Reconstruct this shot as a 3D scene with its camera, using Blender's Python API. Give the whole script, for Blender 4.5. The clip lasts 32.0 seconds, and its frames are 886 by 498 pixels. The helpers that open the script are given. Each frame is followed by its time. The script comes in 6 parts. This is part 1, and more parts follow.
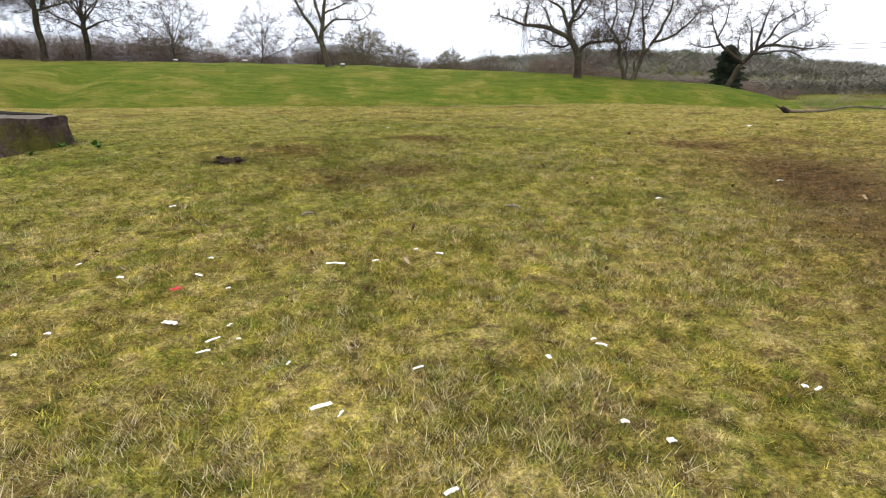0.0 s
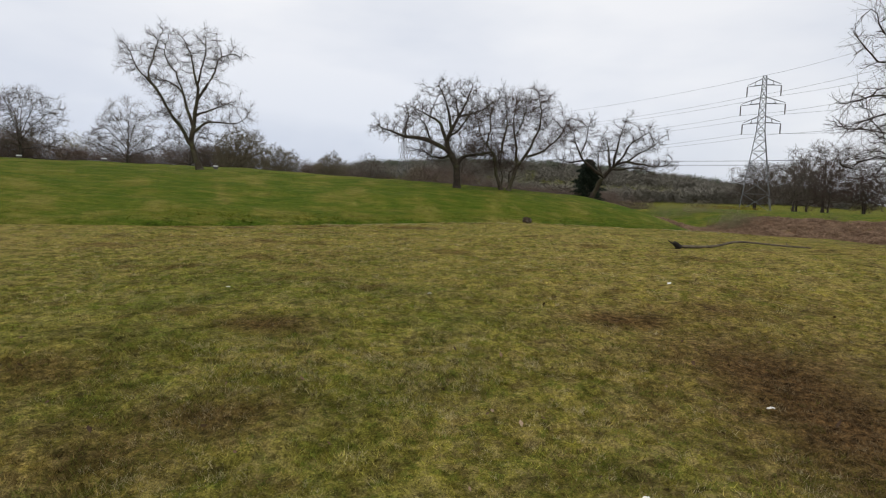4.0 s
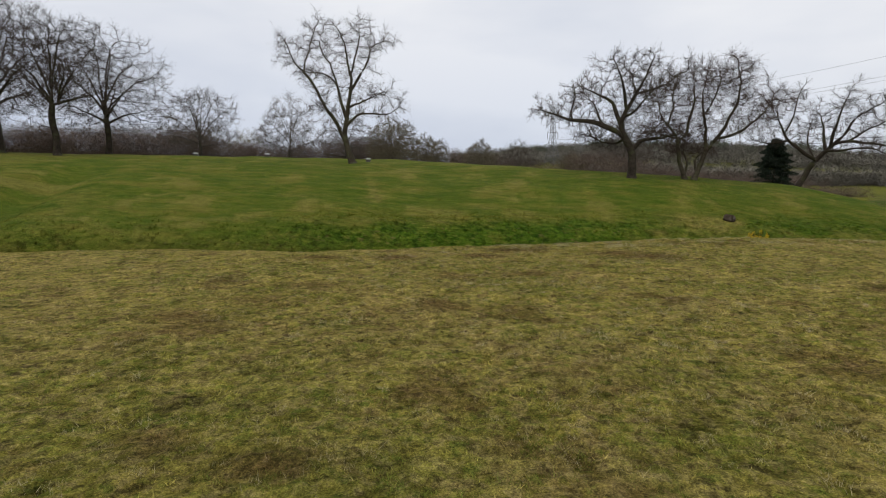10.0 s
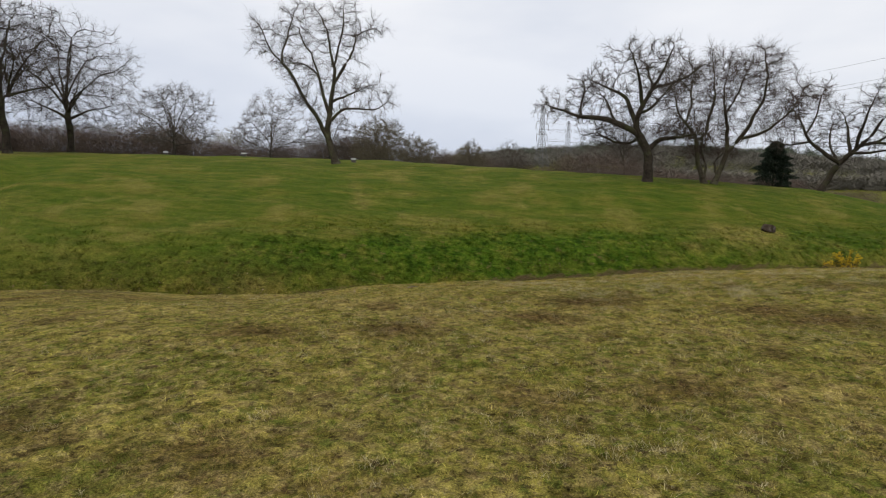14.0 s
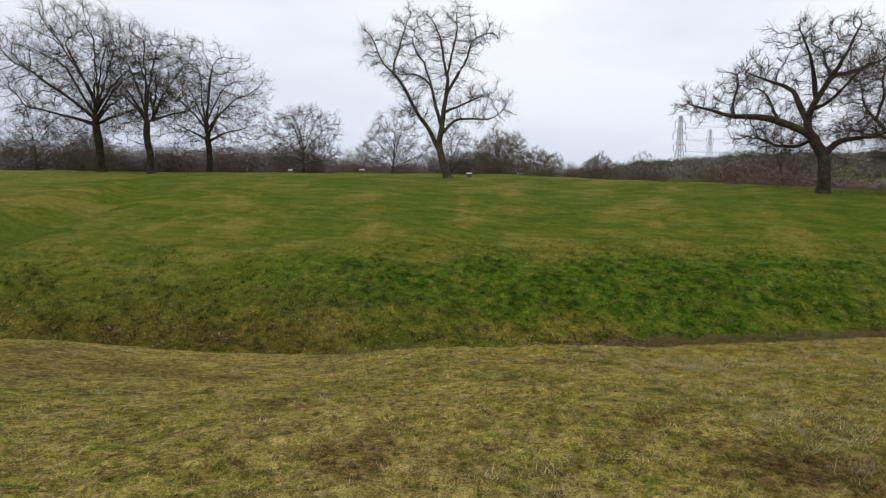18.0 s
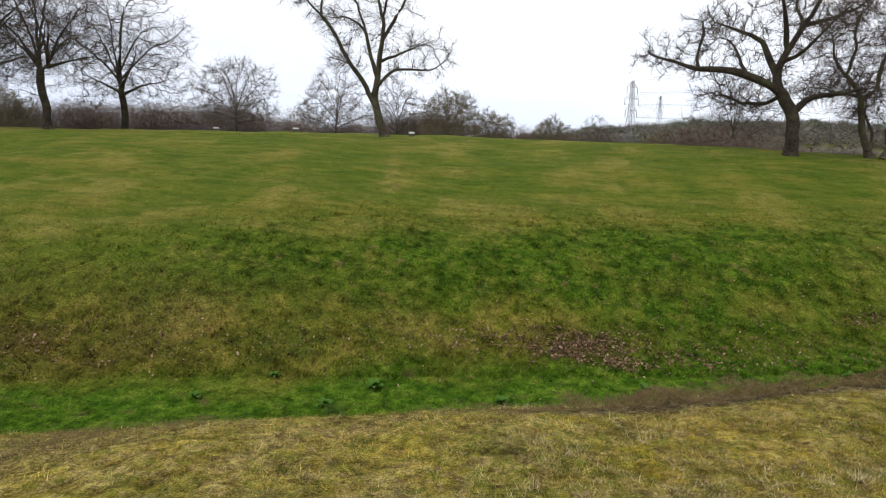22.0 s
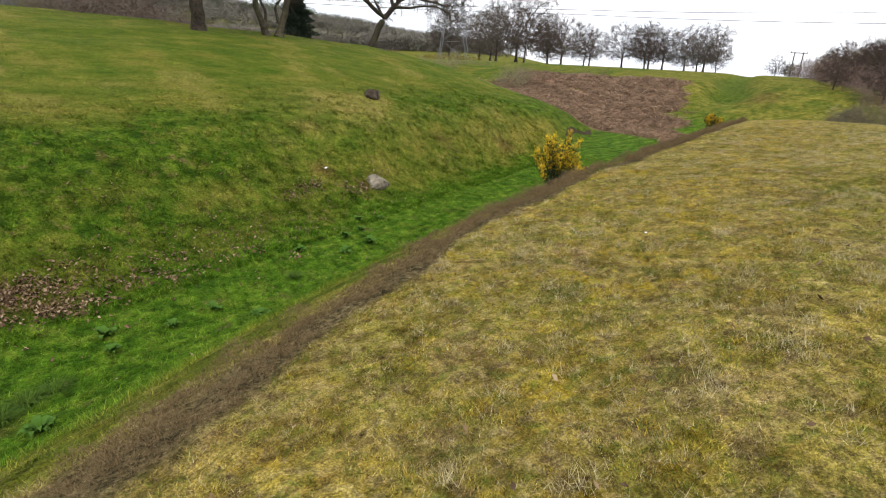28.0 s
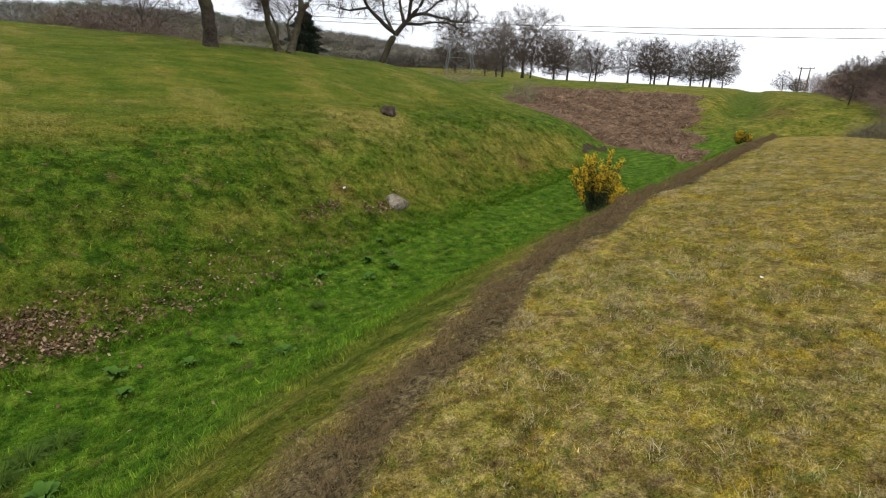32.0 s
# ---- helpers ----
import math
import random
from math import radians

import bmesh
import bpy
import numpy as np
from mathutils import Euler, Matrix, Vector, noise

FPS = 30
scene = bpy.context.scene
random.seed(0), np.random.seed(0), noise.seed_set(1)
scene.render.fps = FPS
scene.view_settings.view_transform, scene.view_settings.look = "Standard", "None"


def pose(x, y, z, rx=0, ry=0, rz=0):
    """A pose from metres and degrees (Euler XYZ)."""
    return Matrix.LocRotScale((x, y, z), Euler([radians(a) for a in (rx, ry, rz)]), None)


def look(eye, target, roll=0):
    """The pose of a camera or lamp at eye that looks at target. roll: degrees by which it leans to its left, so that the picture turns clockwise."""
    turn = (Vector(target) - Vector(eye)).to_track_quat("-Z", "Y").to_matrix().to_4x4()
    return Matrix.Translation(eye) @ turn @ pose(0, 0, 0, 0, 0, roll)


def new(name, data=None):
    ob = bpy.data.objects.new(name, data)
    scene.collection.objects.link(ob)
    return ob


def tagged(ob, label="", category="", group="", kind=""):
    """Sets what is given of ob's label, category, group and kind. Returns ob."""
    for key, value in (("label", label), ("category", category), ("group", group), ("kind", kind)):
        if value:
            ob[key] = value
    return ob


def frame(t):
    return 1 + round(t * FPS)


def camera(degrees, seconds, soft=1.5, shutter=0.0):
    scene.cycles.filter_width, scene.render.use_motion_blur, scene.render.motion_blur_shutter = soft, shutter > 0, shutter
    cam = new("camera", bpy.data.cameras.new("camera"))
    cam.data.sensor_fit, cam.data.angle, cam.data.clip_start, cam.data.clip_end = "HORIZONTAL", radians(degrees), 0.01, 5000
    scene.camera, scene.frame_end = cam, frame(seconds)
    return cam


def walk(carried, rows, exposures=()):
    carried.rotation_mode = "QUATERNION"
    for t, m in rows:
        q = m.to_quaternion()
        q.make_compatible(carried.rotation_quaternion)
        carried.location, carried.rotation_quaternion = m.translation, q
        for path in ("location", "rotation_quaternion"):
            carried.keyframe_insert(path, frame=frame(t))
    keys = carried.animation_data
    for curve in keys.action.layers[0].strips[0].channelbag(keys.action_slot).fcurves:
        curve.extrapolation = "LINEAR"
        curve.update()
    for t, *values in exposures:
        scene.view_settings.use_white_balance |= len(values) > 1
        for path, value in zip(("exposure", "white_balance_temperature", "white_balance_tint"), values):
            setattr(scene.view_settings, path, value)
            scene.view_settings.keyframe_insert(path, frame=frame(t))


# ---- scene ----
cam = camera(75.9, 32.0, soft=1.1)
PATH = [
    (0, (-0.083, -0.616, 1.269), (-0.112, 1.305, 0.715), 0.0),
    (0.5, (-0.066, -0.473, 1.388), (0.006, 1.481, 0.964), 0.5),
    (1, (0.098, -0.146, 1.518), (0.279, 1.813, 1.159), 0.7),
    (1.5, (0.15, 0.058, 1.576), (0.401, 2.019, 1.277), 1.0),
    (2, (0.139, 0.344, 1.672), (0.453, 2.302, 1.409), 1.2),
    (2.5, (0.135, 0.55, 1.754), (0.516, 2.501, 1.526), 1.4),
    (4.5, (0.129, 2.033, 1.883), (0.501, 3.987, 1.671), 1.4),
    (5, (0.176, 2.416, 1.931), (0.513, 4.375, 1.709), 1.2),
    (5.5, (0.129, 2.752, 1.898), (0.406, 4.721, 1.679), 1.1),
    (6, (0.065, 3.101, 1.963), (0.299, 5.074, 1.734), 1.1),
    (6.5, (-0.02, 3.486, 1.946), (0.172, 5.463, 1.712), 1.0),
    (7, (-0.144, 3.899, 2.012), (-0.018, 5.879, 1.765), 0.9),
    (7.5, (-0.385, 4.355, 2.074), (-0.335, 6.338, 1.822), 1.0),
    (8, (-0.497, 4.947, 2.069), (-0.495, 6.931, 1.813), 0.7),
    (8.5, (-0.567, 5.621, 2.123), (-0.605, 7.603, 1.857), 0.4),
    (9, (-0.674, 6.226, 2.25), (-0.743, 8.207, 1.987), 0.5),
    (9.5, (-0.748, 6.838, 2.286), (-0.834, 8.818, 2.023), 0.4),
    (10, (-0.866, 7.444, 2.294), (-0.988, 9.422, 2.027), 0.3),
    (10.5, (-1.016, 8.121, 2.29), (-1.177, 10.096, 2.021), 0.5),
    (11, (-1.162, 8.887, 2.283), (-1.327, 10.862, 2.011), 0.4),
    (11.5, (-1.275, 9.377, 2.347), (-1.432, 11.352, 2.078), 0.4),
    (12, (-1.346, 10.091, 2.336), (-1.397, 12.073, 2.075), 0.7),
    (12.5, (-1.401, 10.697, 2.362), (-1.378, 12.679, 2.099), 0.8),
    (13, (-1.535, 11.356, 2.353), (-1.497, 13.338, 2.094), 0.9),
    (13.5, (-1.675, 12.047, 2.294), (-1.646, 14.03, 2.035), 0.8),
    (14, (-1.806, 12.662, 2.288), (-1.879, 14.644, 2.028), 0.6),
    (14.5, (-1.838, 13.249, 2.32), (-2.014, 15.224, 2.062), 0.3),
    (15, (-1.84, 13.863, 2.365), (-2.095, 15.83, 2.112), -0.1),
    (15.5, (-1.869, 14.276, 2.413), (-2.219, 16.231, 2.176), -0.2),
    (17.5, (-1.443, 16.422, 2.218), (-1.916, 18.353, 2.005), -0.2),
    (18, (-1.457, 16.997, 2.182), (-1.966, 18.92, 1.974), -0.1),
    (18.5, (-1.525, 17.653, 2.08), (-2.125, 19.55, 1.875), -0.1),
    (19, (-1.536, 18.16, 2.103), (-2.167, 20.047, 1.898), -0.1),
    (19.5, (-1.5, 18.712, 2.084), (-2.164, 20.588, 1.881), -0.2),
    (20, (-1.473, 19.277, 1.984), (-2.161, 21.144, 1.78), -0.2),
    (20.5, (-1.367, 19.772, 1.949), (-2.032, 21.645, 1.723), -0.4),
    (21, (-1.312, 20.327, 1.951), (-1.895, 22.224, 1.701), -0.4),
    (21.5, (-1.336, 20.845, 1.916), (-1.826, 22.764, 1.636), 0.1),
    (22, (-1.322, 21.441, 1.854), (-1.67, 23.383, 1.526), 0.4),
    (22.5, (-1.292, 21.995, 1.867), (-1.568, 23.937, 1.477), 0.5),
    (23, (-1.229, 22.394, 1.855), (-1.425, 24.332, 1.402), 0.5),
    (23.5, (-1.053, 22.717, 1.814), (-1.047, 24.639, 1.264), 0.0),
    (24, (-0.924, 22.989, 1.787), (-0.642, 24.865, 1.153), 0.2),
    (24.5, (-0.928, 23.22, 1.79), (-0.317, 24.995, 1.099), 1.4),
    (25, (-0.949, 23.348, 1.834), (-0.005, 24.969, 1.141), 2.3),
    (25.5, (-0.952, 23.401, 1.836), (0.182, 24.899, 1.151), 2.9),
    (26, (-0.943, 23.422, 1.832), (0.276, 24.854, 1.151), 3.3),
    (26.5, (-0.937, 23.445, 1.83), (0.325, 24.839, 1.15), 3.5),
    (28.5, (-0.91, 23.493, 1.823), (0.41, 24.832, 1.142), 2.3),
    (29, (-0.915, 23.498, 1.827), (0.417, 24.826, 1.146), 2.1),
    (29.5, (-0.921, 23.506, 1.833), (0.429, 24.815, 1.152), 1.9),
    (30, (-0.94, 23.543, 1.85), (0.436, 24.825, 1.169), 2.1),
    (30.5, (-0.827, 23.672, 1.859), (0.571, 24.931, 1.182), 2.4),
    (31, (-0.573, 23.948, 1.86), (0.84, 25.2, 1.199), 2.6),
    (31.5, (-0.572, 24.276, 1.813), (0.843, 25.538, 1.177), 2.9),
    (32, (-0.738, 24.597, 1.763), (0.572, 25.969, 1.13), 2.4),
]
GAIN = [(0, 0.85), (1, 0.38), (2, 0.0), (4.5, -0.14), (6, -0.2), (9, -0.2), (13, -0.15), (17, 0.0), (20, 0.12), (21.5, 0.32), (23, 0.52), (24.5, 0.8), (25.3, 0.85), (26, 0.7), (29, 0.7), (31, 0.6), (32, 0.46)]
walk(cam, [(t, look(eye, target, roll)) for t, eye, target, roll in PATH], GAIN)


# ---- sky and light: a bright overcast day ----
world = bpy.data.worlds.new("overcast_sky")
scene.world = world
world.use_nodes = True
wn, wl = world.node_tree.nodes, world.node_tree.links
wn.clear()
w_out, w_bg = wn.new("ShaderNodeOutputWorld"), wn.new("ShaderNodeBackground")
w_sky = wn.new("ShaderNodeTexSky")
w_sky.sky_type, w_sky.sun_disc = "NISHITA", False
w_sky.sun_elevation, w_sky.sun_rotation = radians(48), radians(200)
w_scale = wn.new("ShaderNodeMix")
w_scale.data_type, w_scale.blend_type = "RGBA", "MULTIPLY"
w_scale.inputs["Factor"].default_value = 1.0
w_scale.inputs["B"].default_value = (0.09, 0.09, 0.09, 1)
w_mix = wn.new("ShaderNodeMix")
w_mix.data_type = "RGBA"
w_mix.inputs["Factor"].default_value = 0.93
w_co, w_map, w_noise, w_ramp = (wn.new("ShaderNode" + k) for k in ("TexCoord", "Mapping", "TexNoise", "ValToRGB"))
w_map.inputs["Scale"].default_value = (1.0, 1.0, 3.2)
w_noise.inputs["Scale"].default_value, w_noise.inputs["Detail"].default_value, w_noise.inputs["Roughness"].default_value = 1.5, 5.0, 0.5
w_ramp.color_ramp.elements[0].position, w_ramp.color_ramp.elements[1].position = 0.30, 0.66
w_ramp.color_ramp.elements[0].color = (0.63, 0.68, 0.79, 1)
w_ramp.color_ramp.elements[1].color = (0.93, 0.94, 0.975, 1)
w_split, w_low, w_haze = wn.new("ShaderNodeSeparateXYZ"), wn.new("ShaderNodeValToRGB"), wn.new("ShaderNodeMix")
w_low.color_ramp.elements[0].position, w_low.color_ramp.elements[1].position = 0.02, 0.32
w_low.color_ramp.elements[0].color, w_low.color_ramp.elements[1].color = (0.78, 0.825, 0.915, 1), (1.09, 1.08, 1.06, 1)
w_haze.data_type, w_haze.blend_type = "RGBA", "MULTIPLY"
w_east = wn.new("ShaderNodeValToRGB")
w_east.color_ramp.elements[0].position, w_east.color_ramp.elements[1].position = 0.2, 0.7
w_east.color_ramp.elements[0].color, w_east.color_ramp.elements[1].color = (1, 1, 1, 1), (0, 0, 0, 1)
wl.new(w_co.outputs["Generated"], w_map.inputs["Vector"])
wl.new(w_map.outputs["Vector"], w_noise.inputs["Vector"])
wl.new(w_noise.outputs["Fac"], w_ramp.inputs["Fac"])
wl.new(w_sky.outputs["Color"], w_scale.inputs["A"])
wl.new(w_scale.outputs["Result"], w_mix.inputs["A"])
wl.new(w_co.outputs["Generated"], w_split.inputs["Vector"])
wl.new(w_split.outputs["Z"], w_low.inputs["Fac"])
wl.new(w_split.outputs["X"], w_east.inputs["Fac"])
wl.new(w_east.outputs["Color"], w_haze.inputs["Factor"])
wl.new(w_ramp.outputs["Color"], w_haze.inputs["A"])
wl.new(w_low.outputs["Color"], w_haze.inputs["B"])
wl.new(w_haze.outputs["Result"], w_mix.inputs["B"])
wl.new(w_mix.outputs["Result"], w_bg.inputs["Color"])
wl.new(w_bg.outputs["Background"], w_out.inputs["Surface"])
w_bg.inputs["Strength"].default_value = 1.06

sun = new("sun", bpy.data.lights.new("sun", "SUN"))
sun.data.energy, sun.data.angle, sun.data.color = 1.5, radians(35), (1.0, 0.945, 0.85)
sun.matrix_world = look((0, 0, 60), (0.25 * 60, 0.62 * 60, 0))



# ---- materials ----
class Nodes:
    """A short way to write a node tree."""

    def __init__(self, name):
        self.mat = bpy.data.materials.new(name)
        self.mat.use_nodes = True
        self.tree = self.mat.node_tree
        self.bsdf = next(n for n in self.tree.nodes if n.type == "BSDF_PRINCIPLED")
        self.place = self.add("ShaderNodeNewGeometry").outputs["Position"]

    def add(self, kind, **values):
        n = self.tree.nodes.new(kind)
        for k, v in values.items():
            n.inputs[k].default_value = v
        return n

    def link(self, a, b):
        self.tree.links.new(a, b)

    def noise(self, scale, detail=4.0, rough=0.6, vector=None):
        n = self.add("ShaderNodeTexNoise", Scale=scale, Detail=detail, Roughness=rough)
        self.link(vector or self.place, n.inputs["Vector"])
        return n.outputs["Fac"]

    def ramp(self, fac, *stops):
        n = self.add("ShaderNodeValToRGB")
        e = n.color_ramp.elements
        while len(e) < len(stops):
            e.new(0.5)
        for k, (p, c) in enumerate(stops):
            e[k].position = p
            e[k].color = (*c, 1) if isinstance(c, tuple) else (c, c, c, 1)
        self.link(fac, n.inputs["Fac"])
        return n.outputs["Color"]

    def mix(self, fac, a, b, how="MIX"):
        n = self.add("ShaderNodeMix")
        n.data_type, n.blend_type = "RGBA", how
        for v, key in ((fac, "Factor"), (a, "A"), (b, "B")):
            if isinstance(v, (int, float)):
                n.inputs[key].default_value = v if key == "Factor" else (v, v, v, 1)
            elif isinstance(v, tuple):
                n.inputs[key].default_value = (*v, 1)
            else:
                self.link(v, n.inputs[key])
        return n.outputs["Result"]

    def math(self, how, a, b=0.0):
        n = self.add("ShaderNodeMath")
        n.operation = how
        for k, v in enumerate((a, b)):
            if isinstance(v, (int, float)):
                n.inputs[k].default_value = v
            else:
                self.link(v, n.inputs[k])
        return n.outputs[0]

    def attr(self, name):
        n = self.add("ShaderNodeAttribute")
        n.attribute_name = name
        return n.outputs["Fac"]

    def random(self):
        return self.add("ShaderNodeObjectInfo").outputs["Random"]

    def island(self):
        return self.add("ShaderNodeNewGeometry").outputs["Random Per Island"]

    def bump(self, fac, strength, distance):
        n = self.add("ShaderNodeBump", Strength=strength, Distance=distance)
        self.link(fac, n.inputs["Height"])
        self.link(n.outputs["Normal"], self.bsdf.inputs["Normal"])

    def done(self, colour, rough=0.9, spec=0.2, metal=0.0):
        for v, key in ((colour, "Base Color"), (rough, "Roughness"), (spec, "Specular IOR Level"), (metal, "Metallic")):
            if isinstance(v, (int, float)):
                self.bsdf.inputs[key].default_value = v
            elif isinstance(v, tuple):
                self.bsdf.inputs[key].default_value = (*v, 1)
            else:
                self.link(v, self.bsdf.inputs[key])
        return self.mat


def turf_colour(n, blade):
    """The turf's colours, by what grows where, with shade in the gaps painted in: the zones are attributes of the
    sheet.
    """

    def patches(scale, lo, hi, amount, detail=4):
        return n.math("MULTIPLY", n.ramp(n.noise(scale, detail, 0.62), (lo, 0.0), (hi, 1.0)), amount)

    lay = n.add("ShaderNodeMapping")
    lay.inputs["Rotation"].default_value = (0, 0, -radians(16))
    lay.inputs["Scale"].default_value = (0.5, 1.5, 1.5)
    n.link(n.place, lay.inputs["Vector"])
    terrace = n.noise(1.5, 6, 0.68, lay.outputs["Vector"])
    big, mid, fine = n.noise(0.55, 4), n.noise(2.6, 5), n.noise(17.0, 5, 0.7)
    straw = patches(8.3, 0.55, 0.63, 0.45)
    olive = n.ramp(n.mix(0.5, mid, n.noise(0.8, 3)), (0.36, (0.143, 0.141, 0.027)), (0.5, (0.250, 0.218, 0.047)), (0.62, (0.335, 0.275, 0.074)))
    olive = n.mix(patches(6.7, 0.54, 0.61, 0.75), olive, (0.085, 0.112, 0.020))
    olive = n.mix(patches(3.3, 0.55, 0.62, 0.6), olive, (0.280, 0.206, 0.082))
    olive = n.mix(patches(0.75, 0.52, 0.60, 0.6, 6), olive, (0.120, 0.140, 0.022))
    olive = n.mix(patches(0.48, 0.53, 0.61, 0.6, 6), olive, (0.310, 0.240, 0.080))
    olive = n.mix(straw, olive, (0.410, 0.325, 0.125))
    # small dark brown spots; shaded gaps between tufts are painted in with them
    olive = n.mix(patches(7.9, 0.58, 0.63, 0.8), olive, (0.060, 0.040, 0.018))
    olive = n.mix(patches(0.95, 0.57, 0.66, 0.5, 6), olive, (0.120, 0.075, 0.030))
    moss = n.ramp(mid, (0.36, (0.185, 0.136, 0.030)), (0.6, (0.335, 0.236, 0.044)))
    moss = n.mix(patches(6.1, 0.54, 0.61, 0.55), moss, (0.130, 0.128, 0.024))
    moss = n.mix(straw, moss, (0.400, 0.330, 0.190))
    moss = n.mix(patches(1.6, 0.50, 0.58, 0.7, 6), moss, (0.150, 0.125, 0.034))
    # shaded gaps painted into the moss in the same way
    moss = n.mix(patches(11.0, 0.56, 0.62, 0.7), moss, (0.070, 0.048, 0.022))
    moss = n.mix(patches(4.4, 0.57, 0.64, 0.65), moss, (0.115, 0.065, 0.038))
    # a finer set of painted gap shade for the olive turf
    olive = n.mix(patches(12.0, 0.56, 0.62, 0.6), olive, (0.055, 0.048, 0.020))
    moss = n.mix(patches(2.4, 0.52, 0.58, 0.85, 6), moss, (0.345, 0.245, 0.020))
    moss = n.mix(patches(1.3, 0.55, 0.61, 0.8, 7), moss, (0.255, 0.180, 0.105))
    moss = n.mix(patches(1.1, 0.60, 0.65, 0.6, 7), moss, (0.110, 0.064, 0.044))
    moss = n.mix(patches(1.9, 0.60, 0.66, 0.45, 6), moss, (0.095, 0.112, 0.022))
    lush = n.ramp(mid, (0.36, (0.026, 0.058, 0.005)), (0.5, (0.056, 0.106, 0.008)), (0.63, (0.090, 0.128, 0.013)))
    lush = n.mix(patches(1.7, 0.56, 0.64, 0.5), lush, (0.150, 0.150, 0.026))
    lush = n.mix(patches(4.9, 0.56, 0.64, 0.5), lush, (0.030, 0.062, 0.010))
    lush = n.mix(patches(2.9, 0.52, 0.60, 0.6, 6), lush, (0.022, 0.050, 0.006))
    lush = n.mix(patches(2.3, 0.60, 0.66, 0.6, 6), lush, (0.150, 0.112, 0.044))
    bank = n.ramp(n.mix(0.45, big, mid), (0.38, (0.056, 0.086, 0.009)), (0.5, (0.116, 0.124, 0.016)), (0.60, (0.195, 0.165, 0.034)))
    bank = n.mix(n.math("MULTIPLY", straw, 0.5), bank, (0.29, 0.23, 0.085))
    bank = n.mix(patches(3.1, 0.57, 0.66, 0.45), bank, (0.055, 0.085, 0.012))
    heath = n.ramp(fine, (0.35, (0.060, 0.050, 0.024)), (0.6, (0.165, 0.132, 0.066)))
    fern = n.ramp(n.noise(1.9, 6, 0.7), (0.35, (0.15, 0.080, 0.052)), (0.65, (0.40, 0.26, 0.18)))
    col = n.mix(n.attr("moss"), olive, moss)
    hue = n.noise(6.5, 4, 0.65)
    sward = n.ramp(hue, (0.38, (0.115, 0.140, 0.022)), (0.47, (0.235, 0.190, 0.040)), (0.54, (0.330, 0.262, 0.110)), (0.62, (0.150, 0.098, 0.045)))
    col = n.mix(n.math("MULTIPLY", n.ramp(n.noise(11.0, 4, 0.65), (0.47, 0.0), (0.53, 1.0)), 0.6), col, sward)
    # darker in the hollows, lighter on the tuft tops, by hummock height
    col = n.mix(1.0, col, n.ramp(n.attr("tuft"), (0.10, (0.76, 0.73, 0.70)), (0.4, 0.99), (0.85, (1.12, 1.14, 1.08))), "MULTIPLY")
    bank = n.mix(1.0, bank, n.ramp(terrace, (0.36, (0.58, 0.66, 0.5)), (0.48, (0.98, 0.98, 0.94)), (0.62, (1.22, 1.2, 1.2))), "MULTIPLY")
    lush = n.mix(1.0, lush, n.ramp(terrace, (0.36, (0.62, 0.66, 0.55)), (0.5, 1.0), (0.64, (1.4, 1.22, 1.3))), "MULTIPLY")
    col = n.mix(n.attr("bank"), col, bank)
    col = n.mix(n.attr("lush"), col, lush)
    wet = n.ramp(mid, (0.36, (0.034, 0.084, 0.006)), (0.52, (0.070, 0.140, 0.010)), (0.64, (0.112, 0.168, 0.018)))
    # ditch grass likewise darker in hollows and lighter on tops
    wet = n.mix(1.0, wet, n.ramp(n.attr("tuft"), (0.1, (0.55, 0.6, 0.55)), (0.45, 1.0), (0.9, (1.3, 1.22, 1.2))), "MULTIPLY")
    wet = n.mix(patches(4.3, 0.57, 0.64, 0.6), wet, (0.030, 0.062, 0.010))
    wet = n.mix(patches(1.3, 0.62, 0.67, 0.6, 6), wet, (0.085, 0.062, 0.036))
    col = n.mix(n.math("MULTIPLY", n.attr("wet"), 0.85), col, wet)
    col = n.mix(n.attr("heath"), col, heath)
    col = n.mix(n.attr("fern"), col, fern)
    col = n.mix(n.attr("russet"), col, n.ramp(fine, (0.36, (0.040, 0.023, 0.010)), (0.62, (0.140, 0.084, 0.032))))
    mown = n.ramp(n.mix(0.55, n.noise(0.62, 4, 0.55, lay.outputs["Vector"]), n.noise(0.33, 4)), (0.40, (0.047, 0.094, 0.008)), (0.5, (0.092, 0.126, 0.013)), (0.62, (0.185, 0.160, 0.032)))
    mown = n.mix(0.35, mown, n.ramp(terrace, (0.38, (0.048, 0.086, 0.008)), (0.62, (0.150, 0.148, 0.028))))
    col = n.mix(n.math("MULTIPLY", n.attr("mown"), 0.75), col, mown)
    col = n.mix(n.math("MULTIPLY", n.attr("mown"), patches(0.32, 0.55, 0.63, 0.5, 5)), col, (0.235, 0.195, 0.052))
    even = n.math("SUBTRACT", 1.0, n.math("MULTIPLY", n.attr("mown"), 0.6))
    # tone mottling; the lumpy turf's shaded gaps are painted in with it
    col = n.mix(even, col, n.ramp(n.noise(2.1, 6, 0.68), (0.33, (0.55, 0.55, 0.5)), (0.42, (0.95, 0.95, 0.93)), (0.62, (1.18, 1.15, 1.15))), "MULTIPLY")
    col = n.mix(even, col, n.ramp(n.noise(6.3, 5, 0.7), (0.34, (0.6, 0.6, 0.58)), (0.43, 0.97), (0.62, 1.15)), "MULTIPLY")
    # the scrape's dark earth, with the shade of a hole painted in
    col = n.mix(n.attr("soil"), col, n.ramp(fine, (0.4, (0.008, 0.006, 0.005)), (0.62, (0.030, 0.021, 0.016))))
